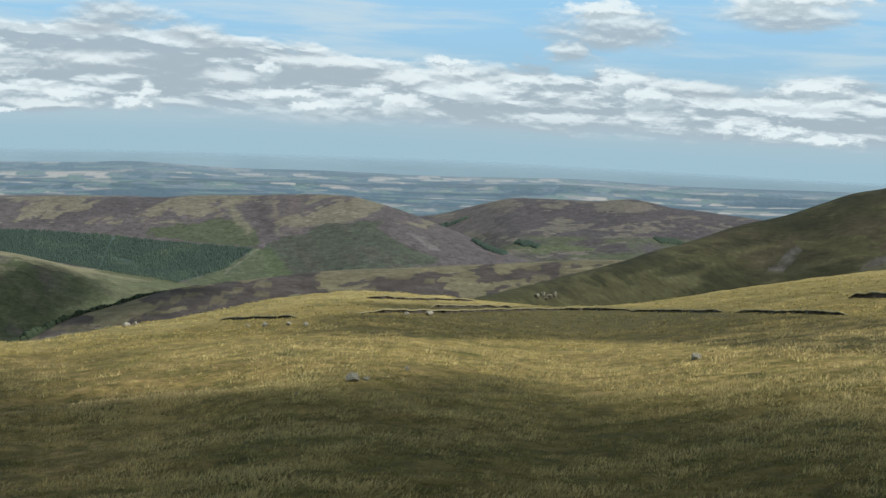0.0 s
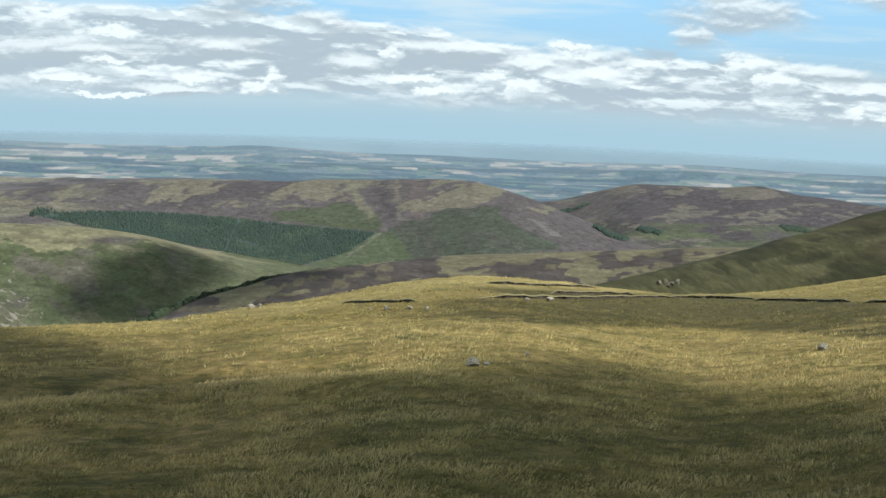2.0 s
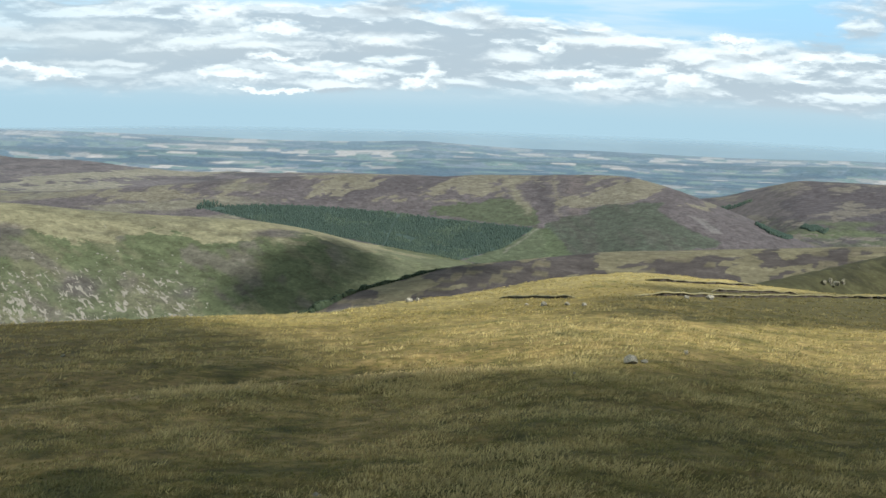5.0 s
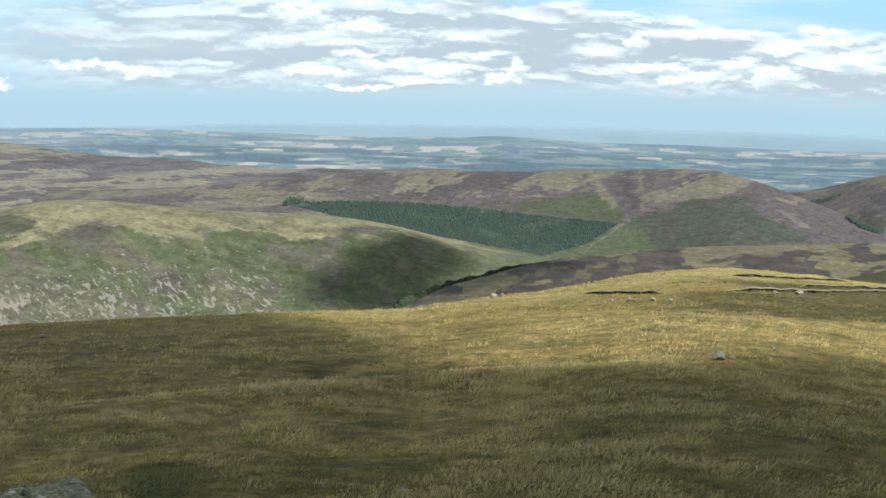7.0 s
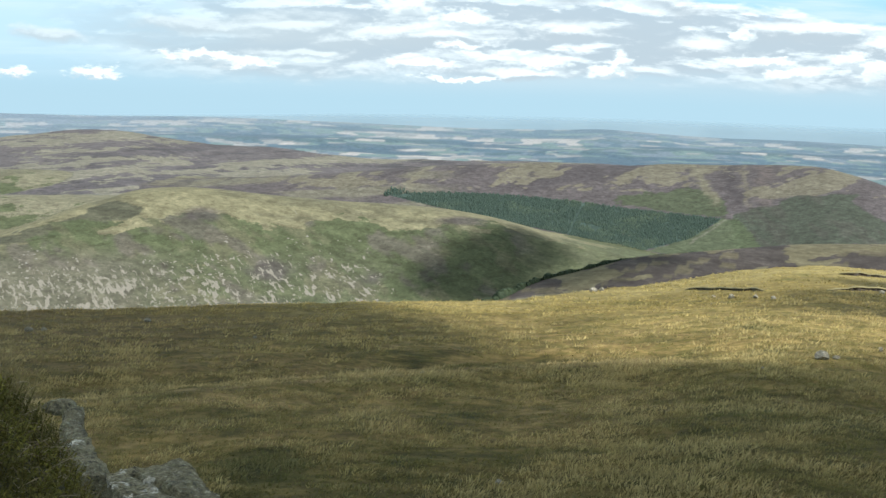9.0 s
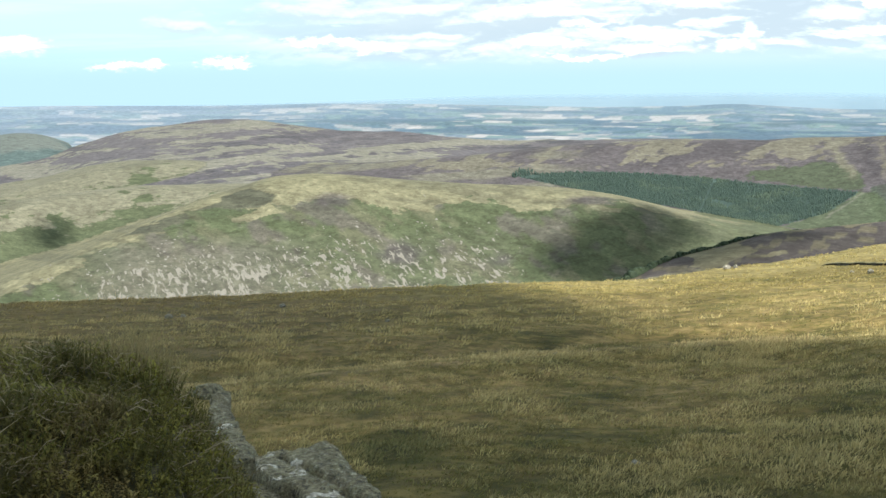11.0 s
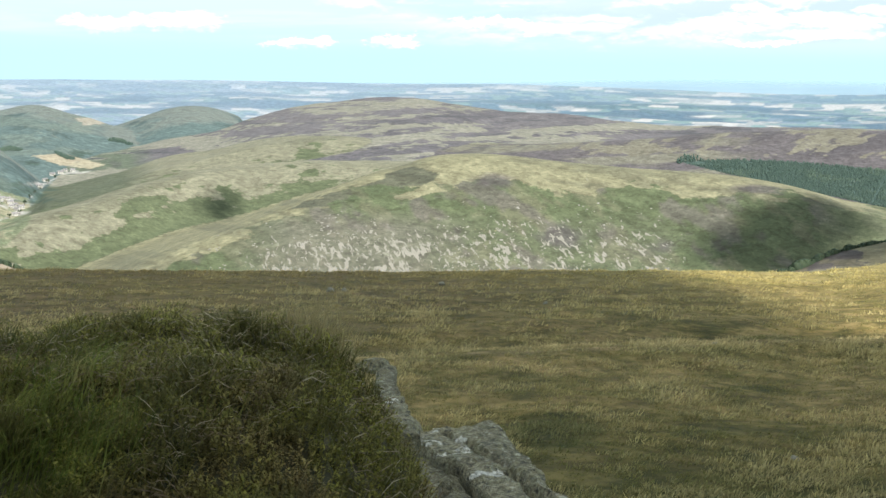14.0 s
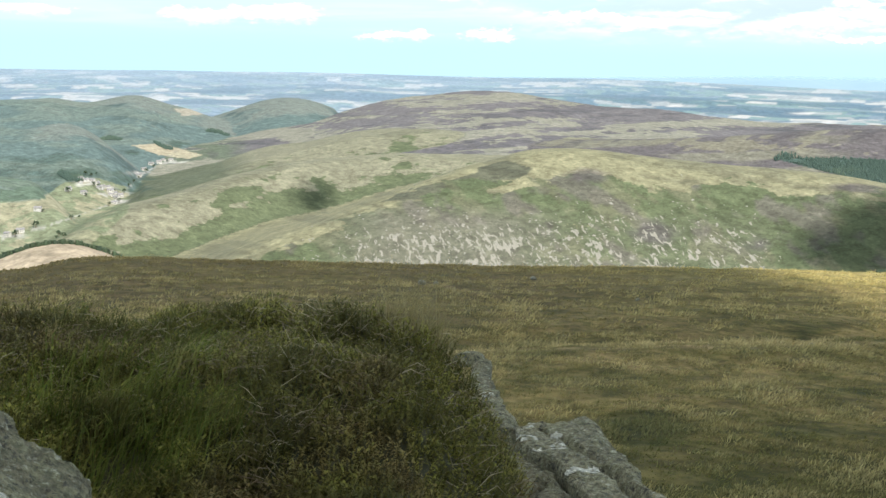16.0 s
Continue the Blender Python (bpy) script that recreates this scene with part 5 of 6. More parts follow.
def make_mound():
    root = anchor("heather_mound", tuple(at_tor(45, -18, 3.3)))
    az = np.arange(25, 72.1, 0.5)
    r = np.linspace(1.75, 4.9, 70)
    A, R = np.meshgrid(az, r)
    Z = mound_height(A, R)
    X, Y = -R * np.sin(np.radians(A)) + TOR_EYE.x, R * np.cos(np.radians(A)) + TOR_EYE.y
    v = np.stack([X, Y, Z], -1).reshape(-1, 3)
    rows, cols = A.shape
    i, j = np.meshgrid(np.arange(rows - 1), np.arange(cols - 1), indexing="ij")
    q = np.stack([i * cols + j, i * cols + j + 1, (i + 1) * cols + j + 1, (i + 1) * cols + j], -1).reshape(-1, 4)
    body = array_object("turf", v, np.concatenate([q[:, [0, 1, 2]], q[:, [0, 2, 3]]]), MOUND_SOIL)
    body.data.polygons.foreach_set("use_smooth", np.ones(len(body.data.polygons), dtype=bool))
    part("turf", body, root, "dark peaty soil")

    rng = np.random.default_rng(9)

    def roots(n, low=1.8):
        a = rng.uniform(26, 66, n)
        d = rng.uniform(low, 4.0, n)
        z = mound_height(a, d)
        p = np.stack([-d * np.sin(np.radians(a)) + TOR_EYE.x, d * np.cos(np.radians(a)) + TOR_EYE.y, z], -1)
        return p, a, d, fbm(p[:, 0], p[:, 1], 0.5, 3, 33)

    # sprigs: a bent stem with leaves up its length
    p, a, d, patch = roots(38000)
    p = p[patch > -0.75]
    n = len(p)
    h = rng.uniform(0.025, 0.07, n)
    lean = np.stack([rng.normal(0.1, 0.35, n), rng.normal(-0.1, 0.35, n), np.ones(n)], -1)
    tip = p + lean * h[:, None]
    per = 9
    s = np.tile(np.linspace(0.25, 1.05, per), n)[:, None]
    c = np.repeat(p, per, 0) * (1 - s) + np.repeat(tip, per, 0) * s
    m = n * per
    turn, lift = rng.uniform(0, 2 * np.pi, m), rng.uniform(-0.1, 0.9, m)
    out = np.stack([np.cos(turn), np.sin(turn), lift], -1)
    size = rng.uniform(0.0032, 0.0072, m)[:, None]
    across = np.stack([-np.sin(turn), np.cos(turn), np.zeros(m)], -1)
    v = np.stack([c, c + out * size * 0.9 + across * size * 0.45, c + out * size * 1.9, c + out * size * 0.9 - across * size * 0.45], 1).reshape(-1, 3)
    k = np.arange(m)[:, None] * 4
    part("leaves", tagged(array_object("leaves", v, np.concatenate([k + np.array([0, 1, 2]), k + np.array([0, 2, 3])]), LEAVES), kind="stuff"), root, "small dark green shrub leaves")
    # stems
    side = np.stack([np.cos(turn[:n]), np.sin(turn[:n]), np.zeros(n)], -1) * 0.0016
    v = np.stack([p - side, p + side, tip + side * 0.6, tip - side * 0.6], 1).reshape(-1, 3)
    k = np.arange(n)[:, None] * 4
    stem_v, stem_t = v, np.concatenate([k + np.array([0, 1, 2]), k + np.array([0, 2, 3])])
    part("stalk", tagged(array_object("stalk", stem_v, stem_t, TWIGS), kind="stuff"), root, "thin brown stems")
    # bare, bleached twigs lying over the shrubs
    p, a, d, patch = roots(9000)
    p = p[patch > -0.2]
    n2 = len(p)
    p = p + np.array([0, 0, 0.03])
    run = np.stack([rng.normal(0, 1, n2), rng.normal(0, 1, n2), rng.normal(0.2, 0.5, n2)], -1)
    run = run / np.linalg.norm(run, axis=1)[:, None] * rng.uniform(0.025, 0.095, n2)[:, None]
    bow = p + run * 0.5 + np.stack([rng.normal(0, 0.012, n2), rng.normal(0, 0.012, n2), rng.uniform(0.0, 0.02, n2)], -1)
    w = np.array([0, 0, 0.0013])
    v2 = np.stack([p - w, p + w, bow + w, bow - w, p + run], 1).reshape(-1, 3)
    k = np.arange(n2)[:, None] * 5
    t2 = np.concatenate([k + np.array([0, 1, 2]), k + np.array([0, 2, 3]), k + np.array([3, 2, 4])])
    part("dead_wood", tagged(array_object("dead_wood", v2, t2, BLEACHED), kind="stuff"), root, "bare bleached twigs")
    # grass growing through, thickest in patches, and a lush tuft in a hollow
    p, a, d, patch = roots(5200)
    p = p[(fbm(p[:, 0], p[:, 1], 0.8, 2, 35) > 0.12) & ((d < glide(MOUND_EDGE, 2, a) - 0.45) | (rng.uniform(0, 1, len(a)) < 0.05))]
    lush, tall = rng.normal(0, 1, (420, 2)), rng.normal(0, 1, (60, 2))
    la, lr = 49.0 + 2.2 * lush[:, 0], 2.95 + 0.22 * lush[:, 1]
    ta, tr = 37.0 + 0.7 * tall[:, 0], 3.5 + 0.05 * tall[:, 1]

    def spots(a_, r_):
        return np.stack([-r_ * np.sin(np.radians(a_)) + TOR_EYE.x, r_ * np.cos(np.radians(a_)) + TOR_EYE.y, mound_height(a_, r_)], -1)

    everywhere = np.concatenate([p, spots(la, lr)])
    reach = np.concatenate([rng.uniform(0.05, 0.125, len(p)), rng.uniform(0.10, 0.18, len(la))])
    v, t = blades(everywhere, reach, np.full(len(everywhere), 0.0015), (0.75, -0.15), rng, 5, 0.02)
    part("grass", tagged(array_object("grass", v, t, MOUND_GRASS), kind="stuff"), root, "wind-bent green grass")
    v, t = blades(spots(ta, tr), rng.uniform(0.13, 0.24, len(ta)), np.full(len(ta), 0.0011), (0.15, 0.0), rng, 5, 0.03)
    p = roots(260)[0]
    v3, t3 = blades(p, rng.uniform(0.10, 0.21, len(p)), np.full(len(p), 0.0007), (0.9, -0.2), rng, 2, 0.03)
    v, t = np.concatenate([v, v3]), np.concatenate([t, t3 + len(v)])
    part("straw", tagged(array_object("straw", v, t, STRAW_GRASS), kind="stuff"), root, "pale dry grass stalks")
    tagged(root, "dark green heather and bilberry mound on the tor", "shrub mound")


make_mound()


def block_mesh(name, size, seed, mat, cracks=()):
    """A block of bedrock with worn, trimmed edges; its top lies at z = 0. cracks: offset, slope, width of grooves across the top."""
    rng = random.Random(seed)
    w, d, h = size
    bm = bmesh.new()
    bmesh.ops.create_cube(bm, size=1.0)
    bmesh.ops.subdivide_edges(bm, edges=bm.edges[:], cuts=39, use_grid_fill=True)
    trims = []
    for _ in range(9):
        t = rng.uniform(0, 2 * math.pi)
        trims.append((Vector((math.cos(t), math.sin(t), rng.uniform(0.25, 1.5))).normalized(), rng.uniform(0.95, 1.12)))
    shift = Vector((seed * 3.7, seed * 1.3, 0))
    for v in bm.verts:
        u = v.co * 2
        deep = (1 - (u.z + 1) / 2) ** 2.2      # 0 at the top, 1 at the foot
        for normal, lim in trims:
            over = Vector((u.x, u.y, 1 - deep * 6)).dot(normal) - lim * (abs(normal.x) + abs(normal.y) + abs(normal.z)) * 0.82
            if over > 0:
                u -= Vector((normal.x, normal.y, 0)) * over * 0.8
                deep += max(0, normal.z) * over * 0.02
        p = Vector((u.x * w / 2, u.y * d / 2, -deep * h))
        p += Vector((0, 0, 0.03)) * noise.fractal(p * 5 + shift, 0.9, 2.1, 5)
        n2 = Vector((u.x, u.y, 0.4)).normalized()
        p += n2 * (0.024 * noise.fractal(p * 11 + shift, 0.7, 2.2, 6) + 0.02 * noise.noise(p * 3 + shift))
        for off, slope, wide in cracks:
            gap = p.x - off - slope * p.y + 0.02 * noise.noise(p * 8)
            if deep < 0.05:
                p.z -= 0.014 * math.exp(-(gap / wide) ** 2)
        v.co = p
    me = bpy.data.meshes.new(name)
    bm.to_mesh(me)
    bm.free()
    me.materials.append(mat)
    return me


def tor_block(x, y, top, size, turn, seed, label, tilt=(0, 0), cracks=()):
    ob = new("tor_rock", block_mesh("tor_rock", size, seed, ROCK_GREY, cracks))
    ob.rotation_euler = (radians(tilt[0]), radians(tilt[1]), radians(turn))
    ob.location = TOR_EYE + Vector((x, y, top))
    tagged(ob, label, "rock", "rocks of the tor")


def slab(corners, top, seed, label, cracks=(), slope=0.0):
    """A slab of bedrock with worn edges; corners as bearing and angle from the eye's last place, top its height, slope its fall to the near side."""
    points = [at_tor(a, e, -top / math.tan(radians(-e))) for a, e in corners]
    centre = sum(points, Vector()) / len(points)
    shift = Vector((seed * 3.7, seed * 1.3, 0))
    bm = bmesh.new()
    foot = [bm.verts.new(((p.x - centre.x) * 1.12, (p.y - centre.y) * 1.12, -1.6)) for p in points]
    crest = [bm.verts.new((p.x - centre.x, p.y - centre.y, 0)) for p in points]
    bm.faces.new(crest)
    for i in range(len(points)):
        j = (i + 1) % len(points)
        bm.faces.new((foot[i], foot[j], crest[j], crest[i]))
    bmesh.ops.recalc_face_normals(bm, faces=bm.faces[:])
    rim = [e for e in bm.edges if all(abs(v.co.z) < 1e-6 for v in e.verts)]
    bmesh.ops.bevel(bm, geom=rim, offset=0.022, segments=2, profile=0.6, affect="EDGES")
    for longest in (0.5, 0.25, 0.12, 0.06, 0.03):
        bmesh.ops.triangulate(bm, faces=bm.faces[:])
        bmesh.ops.subdivide_edges(bm, edges=[e for e in bm.edges if e.calc_length() > longest and max(v.co.z for v in e.verts) > -0.5], cuts=1)
    bmesh.ops.triangulate(bm, faces=bm.faces[:])
    bmesh.ops.recalc_face_normals(bm, faces=bm.faces[:])
    if sum(f.normal.z * f.calc_area() for f in bm.faces) < 0:
        bmesh.ops.reverse_faces(bm, faces=bm.faces[:])
    bm.normal_update()
    normals = [v.normal.copy() for v in bm.verts]
    for v, normal in zip(bm.verts, normals):
        p = v.co.copy()
        step = noise.cell(Vector((p.x * 2.3 + p.y * 1.4 + 0.3 * noise.noise(p * 2 + shift), p.y * 2.6 - p.x * 1.3, seed)))
        v.co += normal * (0.012 * noise.noise(p * 2.4 + shift) + 0.010 * noise.fractal(p * 10 + shift, 0.4, 2.2, 6) + 0.007 * step)
        v.co.z -= slope * (centre.normalized().to_2d().dot(-p.to_2d()))
        for x0, y0, x1, y1, wide, deep in cracks:
            a, d = Vector((x0, y0)), Vector((x1 - x0, y1 - y0))
            share = max(0.0, min(1.0, (p.to_2d() - a).dot(d) / d.length_squared))
            gap = (p.to_2d() - a - d * share).length + 0.012 * noise.noise(p * 14)
            if p.z > -0.3:
                v.co.z -= deep * math.exp(-(gap / wide) ** 2)
    me = bpy.data.meshes.new("tor_rock")
    bm.to_mesh(me)
    bm.free()
    me.materials.append(ROCK_GREY)
    ob = new("tor_rock", me)
    ob.location = (centre.x, centre.y, top)
    tagged(ob, label, "rock", "rocks of the tor")


slab([(32.43, -14.9), (31.58, -14.67), (30.13, -14.68), (29.29, -14.4), (28.64, -14.61), (28.18, -15.3), (27.43, -15.81), (26.78, -17.0), (25.43, -17.7), (23.7, -19.14), (27.04, -19.39), (28.54, -18.13), (30.44, -16.2), (31.54, -15.85)],
     -1.10, 3, "grey cracked rock with white and yellow lichen", ((0.05, -0.05, 0.42, -0.36, 0.014, 0.08), (-0.3, 0.2, 0.05, -0.02, 0.012, 0.05), (0.0, 0.3, 0.25, 0.1, 0.010, 0.035)))
slab([(32.71, -16.08), (31.78, -15.98), (31.3, -16.2), (30.6, -16.75), (28.85, -18.6), (27.6, -19.9), (29.4, -23.0), (33.2, -23.0)], -1.13, 6, "grey rock slab with white lichen patches", ((-0.15, 0.22, -0.05, -0.1, 0.012, 0.04),))
slab([(34.12, -12.35), (33.79, -12.15), (33.45, -12.29), (33.45, -12.76), (32.9, -13.57), (32.38, -14.49), (32.3, -15.07), (33.2, -14.95), (33.8, -13.81), (34.3, -12.9)], -1.10, 8, "narrow grey rock edge beside the heather")
tip = new("tor_rock", stone_mesh("tor_rock", (0.13, 0.10, 0.06), 11, ROCK_GREY, 8, 4))
tip.location = TOR_EYE + Vector((-2.86, 4.18, -1.125))
tip.rotation_euler = (0, 0, radians(40))
tagged(tip, "pale lichened stone on the tor's edge", "rock", "rocks of the tor")
tor_block(-2.05, 1.39, -0.685, (0.32, 0.40, 1.3), 60, 15, "rounded grey rock half sunk in heather", (5, 12))
tor_block(-1.715, 1.22, -0.60, (0.38, 0.42, 1.3), 40, 17, "grey lichened rock at the mound's foot", (0, 34))


# ---- scree on the facing hill ----
def make_scree():
    rng = np.random.default_rng(12)
    n = 5000
    az = rng.uniform(21.5, 41.5, n)
    r = rng.uniform(820, 1080, n)
    z, top = heights(az, r)
    el = np.degrees(np.arctan2(z, r))
    across = az * 17.0 * 1.0
    down = el * 17.0
    streak = fbm(across - down * 0.6, down * 0.55, 6.5, 3, 44) * 1.15 + 0.45 * fbm(across, down, 26.0, 2, 45)
    upper = -5.15 - 0.02 * (az - 27) ** 2 * 0.35
    fade = np.clip((upper - el) / 1.6, -0.5, 1.0)
    keep = (top == 2) & (streak + 0.55 * fade > 0.66) & (el < upper) & (el > -9.2) & (rng.uniform(0, 1, n) < 0.6)
    az, r, z = az[keep], r[keep], z[keep]
    m = len(az)
    base = np.stack([-r * np.sin(np.radians(az)), r * np.cos(np.radians(az)), z], -1)
    size = rng.uniform(0.5, 1.3, m) * np.where(rng.uniform(0, 1, m) > 0.94, 1.5, 1.0)
    ring, verts = 5, []
    out = -np.stack([base[:, 0], base[:, 1], np.zeros(m)], -1) / r[:, None]
    side = np.stack([-out[:, 1], out[:, 0], np.zeros(m)], -1)
    up = np.array([0, 0, 0.55]) + out * 0.3
    pts = []
    for k in range(ring):
        t = 2 * np.pi * k / ring + rng.uniform(-0.4, 0.4, m)
        rad = size * rng.uniform(0.6, 1.2, m)
        pts.append(base + side * (np.cos(t) * rad)[:, None] - out * (np.sin(t) * rad * 0.9)[:, None] + np.array([0, 0, 0.42]) * (np.sin(t) * rad)[:, None] - up * 0.3)
    for k in range(ring):
        pts.append(pts[k] * 0.55 + base * 0.45 + up * (size * rng.uniform(0.35, 0.6, m))[:, None])
    pts.append(base + up * (size * 0.6)[:, None])
    v = np.stack(pts, 1).reshape(-1, 3)
    f = []
    for k in range(ring):
        q = (k + 1) % ring
        f += [(k, q, ring + q), (k, ring + q, ring + k), (ring + k, ring + q, 2 * ring)]
    t = (np.arange(m)[:, None, None] * (2 * ring + 1) + np.array(f)[None]).reshape(-1, 3)
    tagged(array_object("scree", v, t, SCREE), "pale grey scree and boulders strewn down a hillside", "scree", kind="stuff")


make_scree()


# ---- woods ----
def conifers(az, r, rng, low, high):
    """Spruces of three tiers each: vertices and triangles."""
    z, _ = heights(az, r)
    m = len(az)
    base = np.stack([-r * np.sin(np.radians(az)), r * np.cos(np.radians(az)), z], -1)
    h = rng.uniform(low, high, m)
    ring, pts, f = 6, [], []
    for tier, (b, w, top) in enumerate(((0.08, 0.30, 0.62), (0.36, 0.23, 0.84), (0.6, 0.14, 1.0))):
        for k in range(ring):
            t = 2 * np.pi * k / ring + tier * 0.5
            rad = h * w * rng.uniform(0.75, 1.25, m)
            pts.append(base + np.stack([np.cos(t) * rad, np.sin(t) * rad, h * b * rng.uniform(0.8, 1.2, m)], -1))
        pts.append(base + np.stack([rng.normal(0, 0.1, m), rng.normal(0, 0.1, m), h * top], -1))
        o = tier * (ring + 1)
        f += [(o + k, o + (k + 1) % ring, o + ring) for k in range(ring)]
    v = np.stack(pts, 1).reshape(-1, 3)
    t = (np.arange(m)[:, None, None] * (3 * (ring + 1)) + np.array(f)[None]).reshape(-1, 3)
    return v, t


def make_plantation():
    rng = np.random.default_rng(21)
    n = 42000
    az, r = rng.uniform(7.5, 22.5, n), rng.uniform(1450, 1990, n)
    z, top = heights(az, r)
    el = np.degrees(np.arctan2(z, r))
    keep = inside(az, el, FOREST) & (fbm(az * 30, r, 40.0, 2, 23) > -0.95)
    ride = np.abs(az - 13.4 + 0.004 * (r - 1800)) < 0.05
    v, t = conifers(az[keep & ~ride], r[keep & ~ride], rng, 2.2, 4.0)
    tagged(array_object("conifer_plantation", v, t, NEEDLES), "dark green conifer plantation on a hillside", "conifer wood", kind="stuff")


make_plantation()


def make_copse(az, el, width, near, far, count, seed):
    rng = np.random.default_rng(seed)
    r0 = meets(az, el, near, far)
    turn, out = rng.uniform(0, 2 * np.pi, count), np.sqrt(rng.uniform(0, 1, count))
    a = az + width * out * np.cos(turn)
    r = r0 + 15 * out * np.sin(turn) + 16 * fbm(a * 33, a * 0, 16.0, 3, seed)
    v, t = conifers(a, r, rng, 2.6, 5.2)
    tagged(array_object("conifer_copse", v, t, NEEDLES), "small dark conifer wood on the valley floor", "conifer wood", kind="stuff")


make_copse(-1.95, -3.95, 0.75, 1500, 2700, 800, 3)
make_copse(-3.55, -3.8, 0.55, 1500, 2700, 700, 4)
make_copse(-9.4, -3.55, 0.6, 1500, 2700, 500, 5)
make_copse(21.5, -3.34, 0.5, 1500, 2400, 90, 12)
make_copse(-0.1, -3.0, 1.0, 2450, 3400, 300, 6)
make_copse(49.3, -3.25, 0.45, 1500, 3400, 300, 7)
make_copse(47.2, -3.5, 0.4, 1500, 3400, 260, 8)
make_copse(45.0, -2.9, 0.5, 1500, 3400, 260, 9)
make_copse(50.9, -4.7, 0.5, 1500, 3400, 300, 10)


def clump_tree(name, h, seed):
    """A small broadleaf tree: tapered trunk, limbs and a crown of leaf clumps."""
    rng = random.Random(seed)
    root = anchor(name)
    verts, faces = [], []

    def limb(a, b, ra, rb):
        o = len(verts)
        for c, rr in ((a, ra), (b, rb)):
            for k in range(5):
                t = 2 * math.pi * k / 5
                verts.append(c + Vector((math.cos(t) * rr, math.sin(t) * rr, 0)))
        faces.extend((o + k, o + (k + 1) % 5, o + 5 + (k + 1) % 5, o + 5 + k) for k in range(5))

    limb(Vector((0, 0, -0.5)), Vector((0, 0, h * 0.45)), h * 0.045, h * 0.025)
    ends = []
    for _ in range(6):
        e = Vector((rng.uniform(-0.3, 0.3) * h, rng.uniform(-0.3, 0.3) * h, rng.uniform(0.5, 0.85) * h))
        limb(Vector((0, 0, h * 0.35)), e, h * 0.02, h * 0.008)
        ends.append(e)
    part("trunk", mesh_object("trunk", verts, faces, BARK), root)
    cv, cf = [], []
    for e in ends:
        for _ in range(16):
            c = e + Vector((rng.gauss(0, 0.11), rng.gauss(0, 0.11), rng.gauss(0, 0.09))) * h
            n = Vector((rng.uniform(-1, 1), rng.uniform(-1, 1), rng.uniform(-0.3, 1))).normalized()
            u = n.orthogonal().normalized()
            w = n.cross(u)
            s = h * rng.uniform(0.05, 0.1)
            o = len(cv)
            cv += [c + u * s, c + w * s, c - u * s, c - w * s, c + n * s * 0.6]
            cf += [(o, o + 1, o + 4), (o + 1, o + 2, o + 4), (o + 2, o + 3, o + 4), (o + 3, o, o + 4)]
    part("crown", mesh_object("crown", cv, cf, BROADLEAF), root)
    tagged(root, "small dark green broadleaf tree in the valley", "tree", "trees in the valley")
    return root


# ---- the ravine between the hills, lined with bushes ----
def make_scrub(name, label, az, r, size, rng):
    n = len(az)
    z, _ = heights(az, r)
    pts, f = [], []
    base = np.stack([-r * np.sin(np.radians(az)), r * np.cos(np.radians(az)), z], -1)
    for ring, (rad, up) in enumerate(((0.9, -0.3), (1.15, 0.55), (0.7, 1.3))):
        for k in range(6):
            t = 2 * np.pi * k / 6 + ring
            g = size * rad * rng.uniform(0.65, 1.25, n)
            pts.append(base + np.stack([np.cos(t) * g, np.sin(t) * g, size * up * rng.uniform(0.8, 1.2, n)], -1))
    pts.append(base + np.stack([0 * r, 0 * r, size * 1.6], -1))
    for ring in range(2):
        for k in range(6):
            q = (k + 1) % 6
            f += [(ring * 6 + k, ring * 6 + q, ring * 6 + 6 + q), (ring * 6 + k, ring * 6 + 6 + q, ring * 6 + 6 + k)]
    f += [(12 + k, 12 + (k + 1) % 6, 18) for k in range(6)]
    v = np.stack(pts, 1).reshape(-1, 3)
    t = (np.arange(n)[:, None, None] * 19 + np.array(f)[None]).reshape(-1, 3)
    tagged(array_object(name, v, t, BROADLEAF), label, "scrub", kind="stuff")


scrub_rng = np.random.default_rng(31)
scrub_az = scrub_rng.uniform(7.6, 17.8, 2600)
make_scrub("ravine_scrub", "dark scrub lining a narrow ravine", scrub_az, glide(HEATHER_RIDGE, 2, scrub_az) + scrub_rng.uniform(4, 40, 2600),
           scrub_rng.uniform(0.7, 1.6, 2600) * (0.75 + 0.5 * fbm(scrub_az * 10, scrub_az * 0, 6.0, 2, 8)) * np.clip((scrub_az - 9) / 6, 0.12, 1), scrub_rng)
scrub_az = scrub_rng.uniform(48.6, 55.0, 160)
make_scrub("field_hedge", "dark hedge along the edge of a pale field", scrub_az, glide(NEAR_SPUR, 2, scrub_az) + scrub_rng.uniform(4, 14, 160), scrub_rng.uniform(0.7, 1.5, 160), scrub_rng)


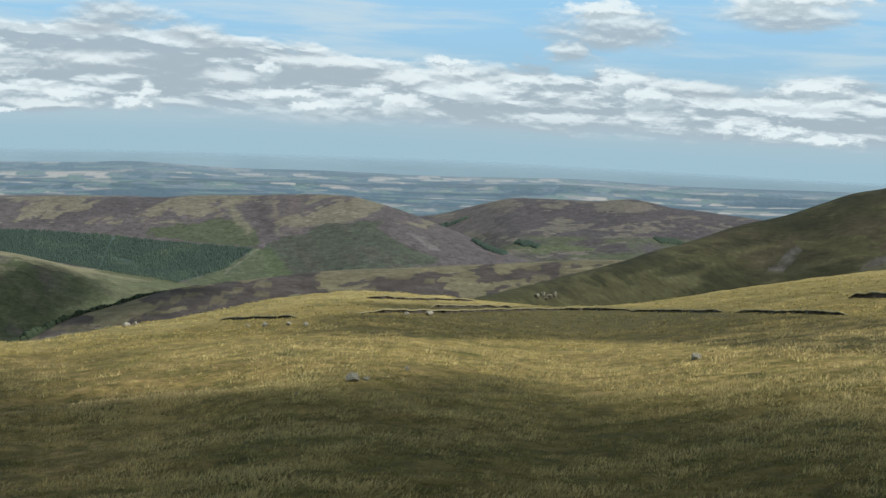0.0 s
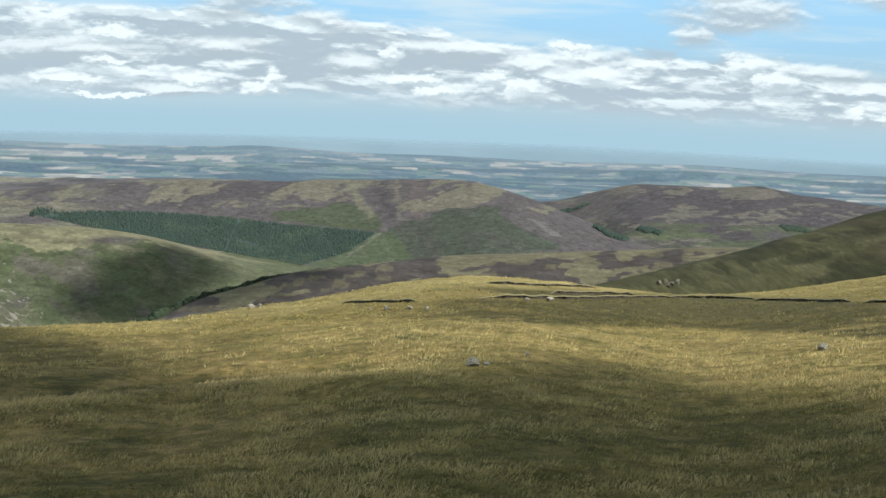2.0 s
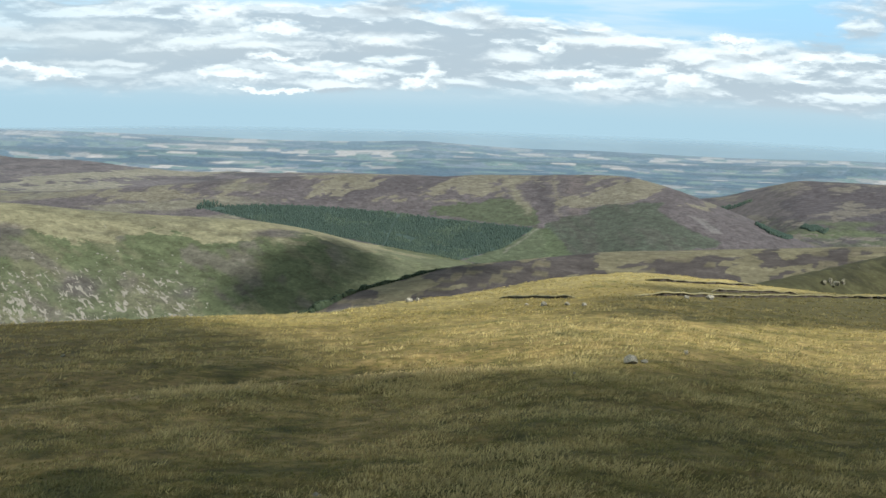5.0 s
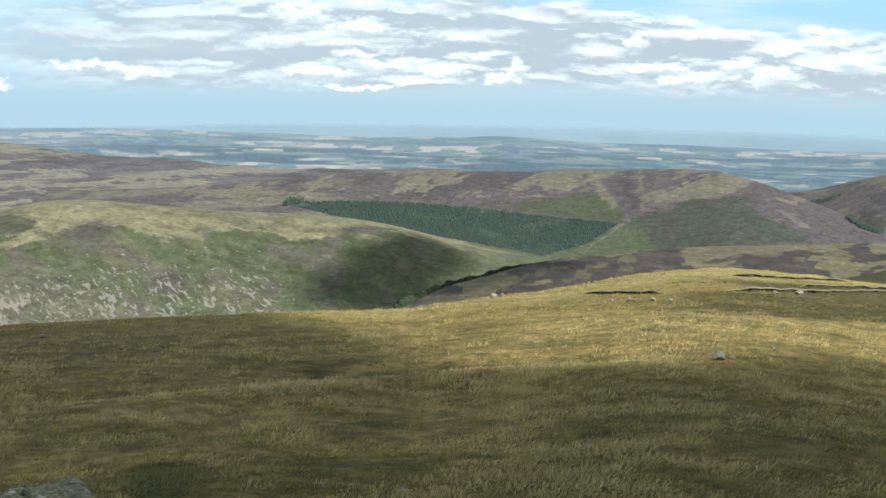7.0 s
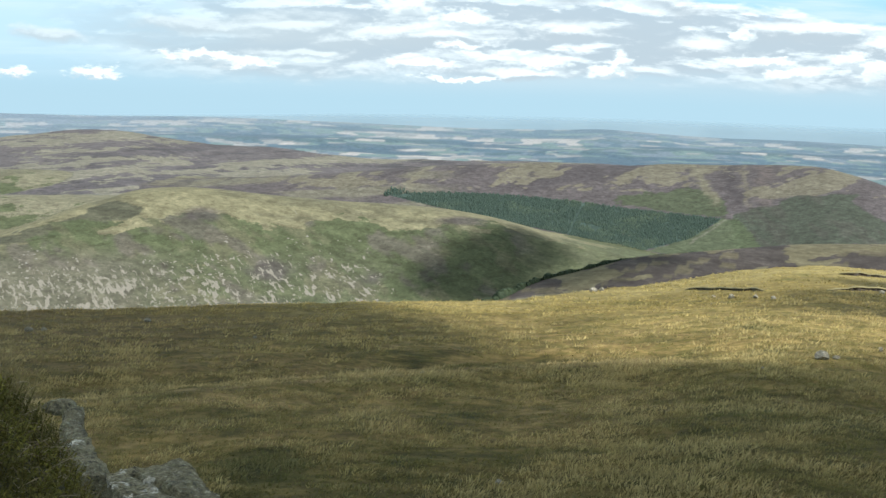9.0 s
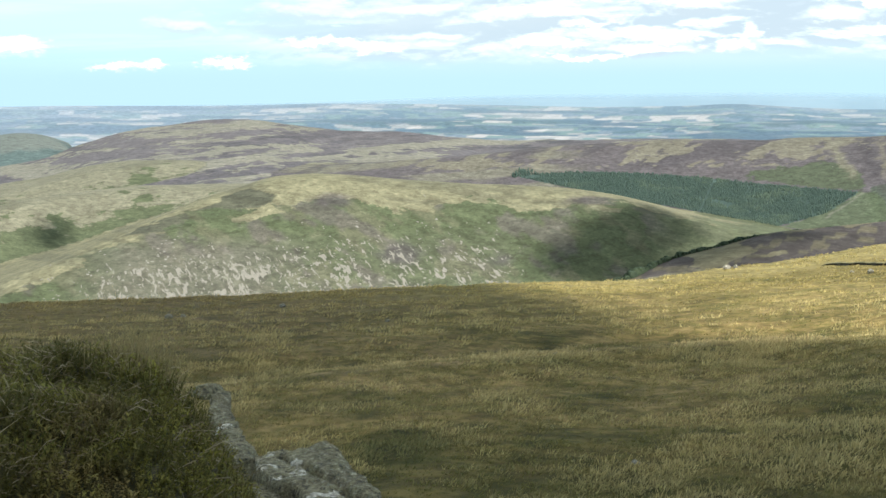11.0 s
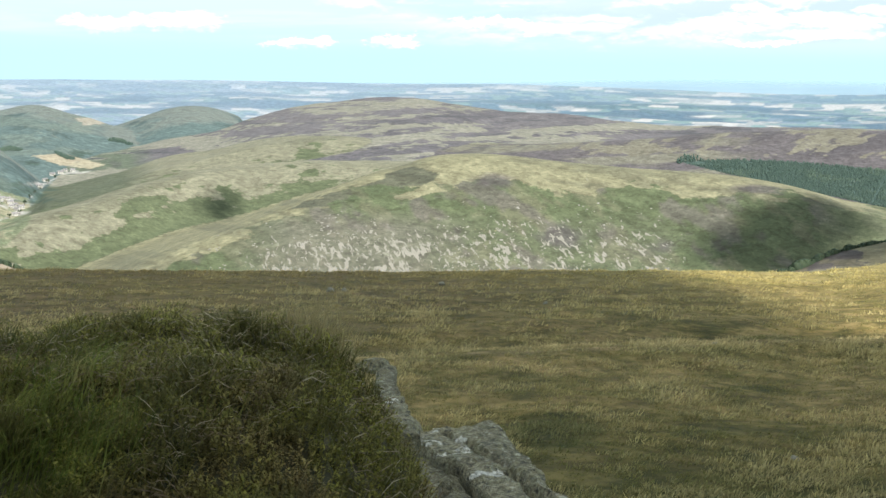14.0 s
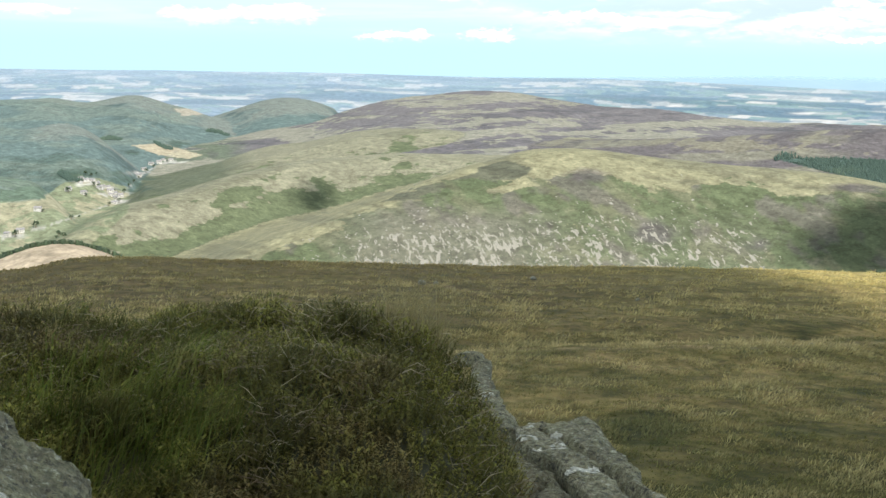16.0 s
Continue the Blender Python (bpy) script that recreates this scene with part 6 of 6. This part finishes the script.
# ---- village and farms in the valley ----
def make_house(w, d, h):
    root = anchor("house")
    hw, hd, ridge = w / 2, d / 2, h + d * 0.38
    body = [(-hw, -hd, -1), (hw, -hd, -1), (hw, hd, -1), (-hw, hd, -1), (-hw, -hd, h), (hw, -hd, h), (hw, hd, h), (-hw, hd, h), (-hw, 0, ridge), (hw, 0, ridge)]
    part("wall", mesh_object("wall", body, [(0, 1, 5, 4), (2, 3, 7, 6), (1, 2, 6, 9, 5), (3, 0, 4, 8, 7)], WALL), root)
    o, g = 0.4, 0.22
    slope = [(-hw - o, -hd - o, h - o * 0.7), (hw + o, -hd - o, h - o * 0.7), (hw + o, 0, ridge + 0.05), (-hw - o, 0, ridge + 0.05), (hw + o, hd + o, h - o * 0.7), (-hw - o, hd + o, h - o * 0.7)]
    rv = slope + [(x, y, z + g) for x, y, z in slope]
    rf = [(6, 7, 8, 9), (9, 8, 10, 11), (0, 3, 2, 1), (3, 5, 4, 2), (0, 1, 7, 6), (5, 11, 10, 4), (0, 6, 9, 3), (3, 9, 11, 5), (1, 2, 8, 7), (2, 4, 10, 8)]
    part("roof", mesh_object("roof", rv, rf, SLATE), root, "grey slate roof")
    cx = hw * 0.7
    cv = [(cx + i * 0.4, j * 0.4, k) for k in (ridge - 0.6, ridge + 1.1) for i, j in ((-1, -1), (1, -1), (1, 1), (-1, 1))]
    part("chimney", mesh_object("chimney", cv, [(0, 1, 5, 4), (1, 2, 6, 5), (2, 3, 7, 6), (3, 0, 4, 7), (4, 5, 6, 7)], WALL), root)
    for k in range(3):
        for zz in (1.0, 3.2):
            x = (k - 1) * w * 0.28
            for s in (-1, 1):
                y = s * (hd + 0.03)
                wv = [(x - 0.5, y, zz), (x + 0.5, y, zz), (x + 0.5, y, zz + 1.2), (x - 0.5, y, zz + 1.2), (x - 0.5, y - s * 0.1, zz), (x + 0.5, y - s * 0.1, zz), (x + 0.5, y - s * 0.1, zz + 1.2), (x - 0.5, y - s * 0.1, zz + 1.2)]
                part("window", mesh_object("window", wv, [(0, 1, 2, 3), (0, 4, 5, 1), (1, 5, 6, 2), (2, 6, 7, 3), (3, 7, 4, 0)], PANE), root)
    tagged(root, "pale stone house with a slate roof in the valley", "house", "houses in the valley")
    return root


HOUSE_SPOTS = [(50.5, -4.88, 20), (50.3, -4.96, 70), (50.05, -4.98, 10), (49.85, -5.1, 120), (49.65, -5.2, 40), (49.45, -5.25, 80), (49.75, -5.28, 15), (49.35, -5.4, 60), (49.15, -5.48, 100), (49.3, -5.55, 30),
               (48.95, -5.58, 75), (49.1, -5.68, 0), (49.2, -5.86, 55), (52.2, -6.14, 30), (50.4, -5.46, 20), (51.0, -5.32, 95), (53.4, -7.12, 10), (52.9, -7.0, 60), (47.7, -4.28, 30), (47.4, -4.2, 70), (47.2, -4.1, 10), (46.9, -4.1, 40), (48.0, -4.5, 80), (48.2, -4.75, 35)]
TREE_SPOTS = [(50.6, -5.0), (50.0, -5.16), (49.8, -5.2), (49.2, -5.35), (48.8, -5.45), (49.0, -5.8), (50.3, -5.55), (51.0, -5.4), (48.6, -5.2), (48.4, -5.0), (52.0, -6.2), (51.4, -7.2), (51.2, -7.25), (51.5, -7.28),
              (53.1, -7.2), (49.4, -5.95), (48.2, -4.85), (47.9, -4.6), (47.6, -4.4), (50.1, -4.75), (49.9, -4.7), (50.3, -4.72), (50.9, -6.5), (50.6, -6.45), (52.3, -6.85)]
house = make_house(11, 6, 4.6)
for k, (a_, e_, turn_) in enumerate(HOUSE_SPOTS):
    at_ = ground_at(a_, meets(a_, e_, 1000, 2700))
    (house if k == 0 else copy_thing(house, Matrix())).matrix_basis = Matrix.Translation(at_) @ Euler((0, 0, radians(turn_))).to_matrix().to_4x4() @ Matrix.Scale(0.58 + 0.05 * (k * 5 % 4), 4)
tree = clump_tree("valley_tree", 8.0, 5)
for k, (a_, e_) in enumerate(TREE_SPOTS):
    at_ = ground_at(a_, meets(a_, e_, 900, 2700))
    (tree if k == 0 else copy_thing(tree, Matrix())).matrix_basis = Matrix.Translation(at_) @ Euler((0, 0, k * 1.3)).to_matrix().to_4x4() @ Matrix.Scale(0.42 + 0.05 * (k * 7 % 10), 4)
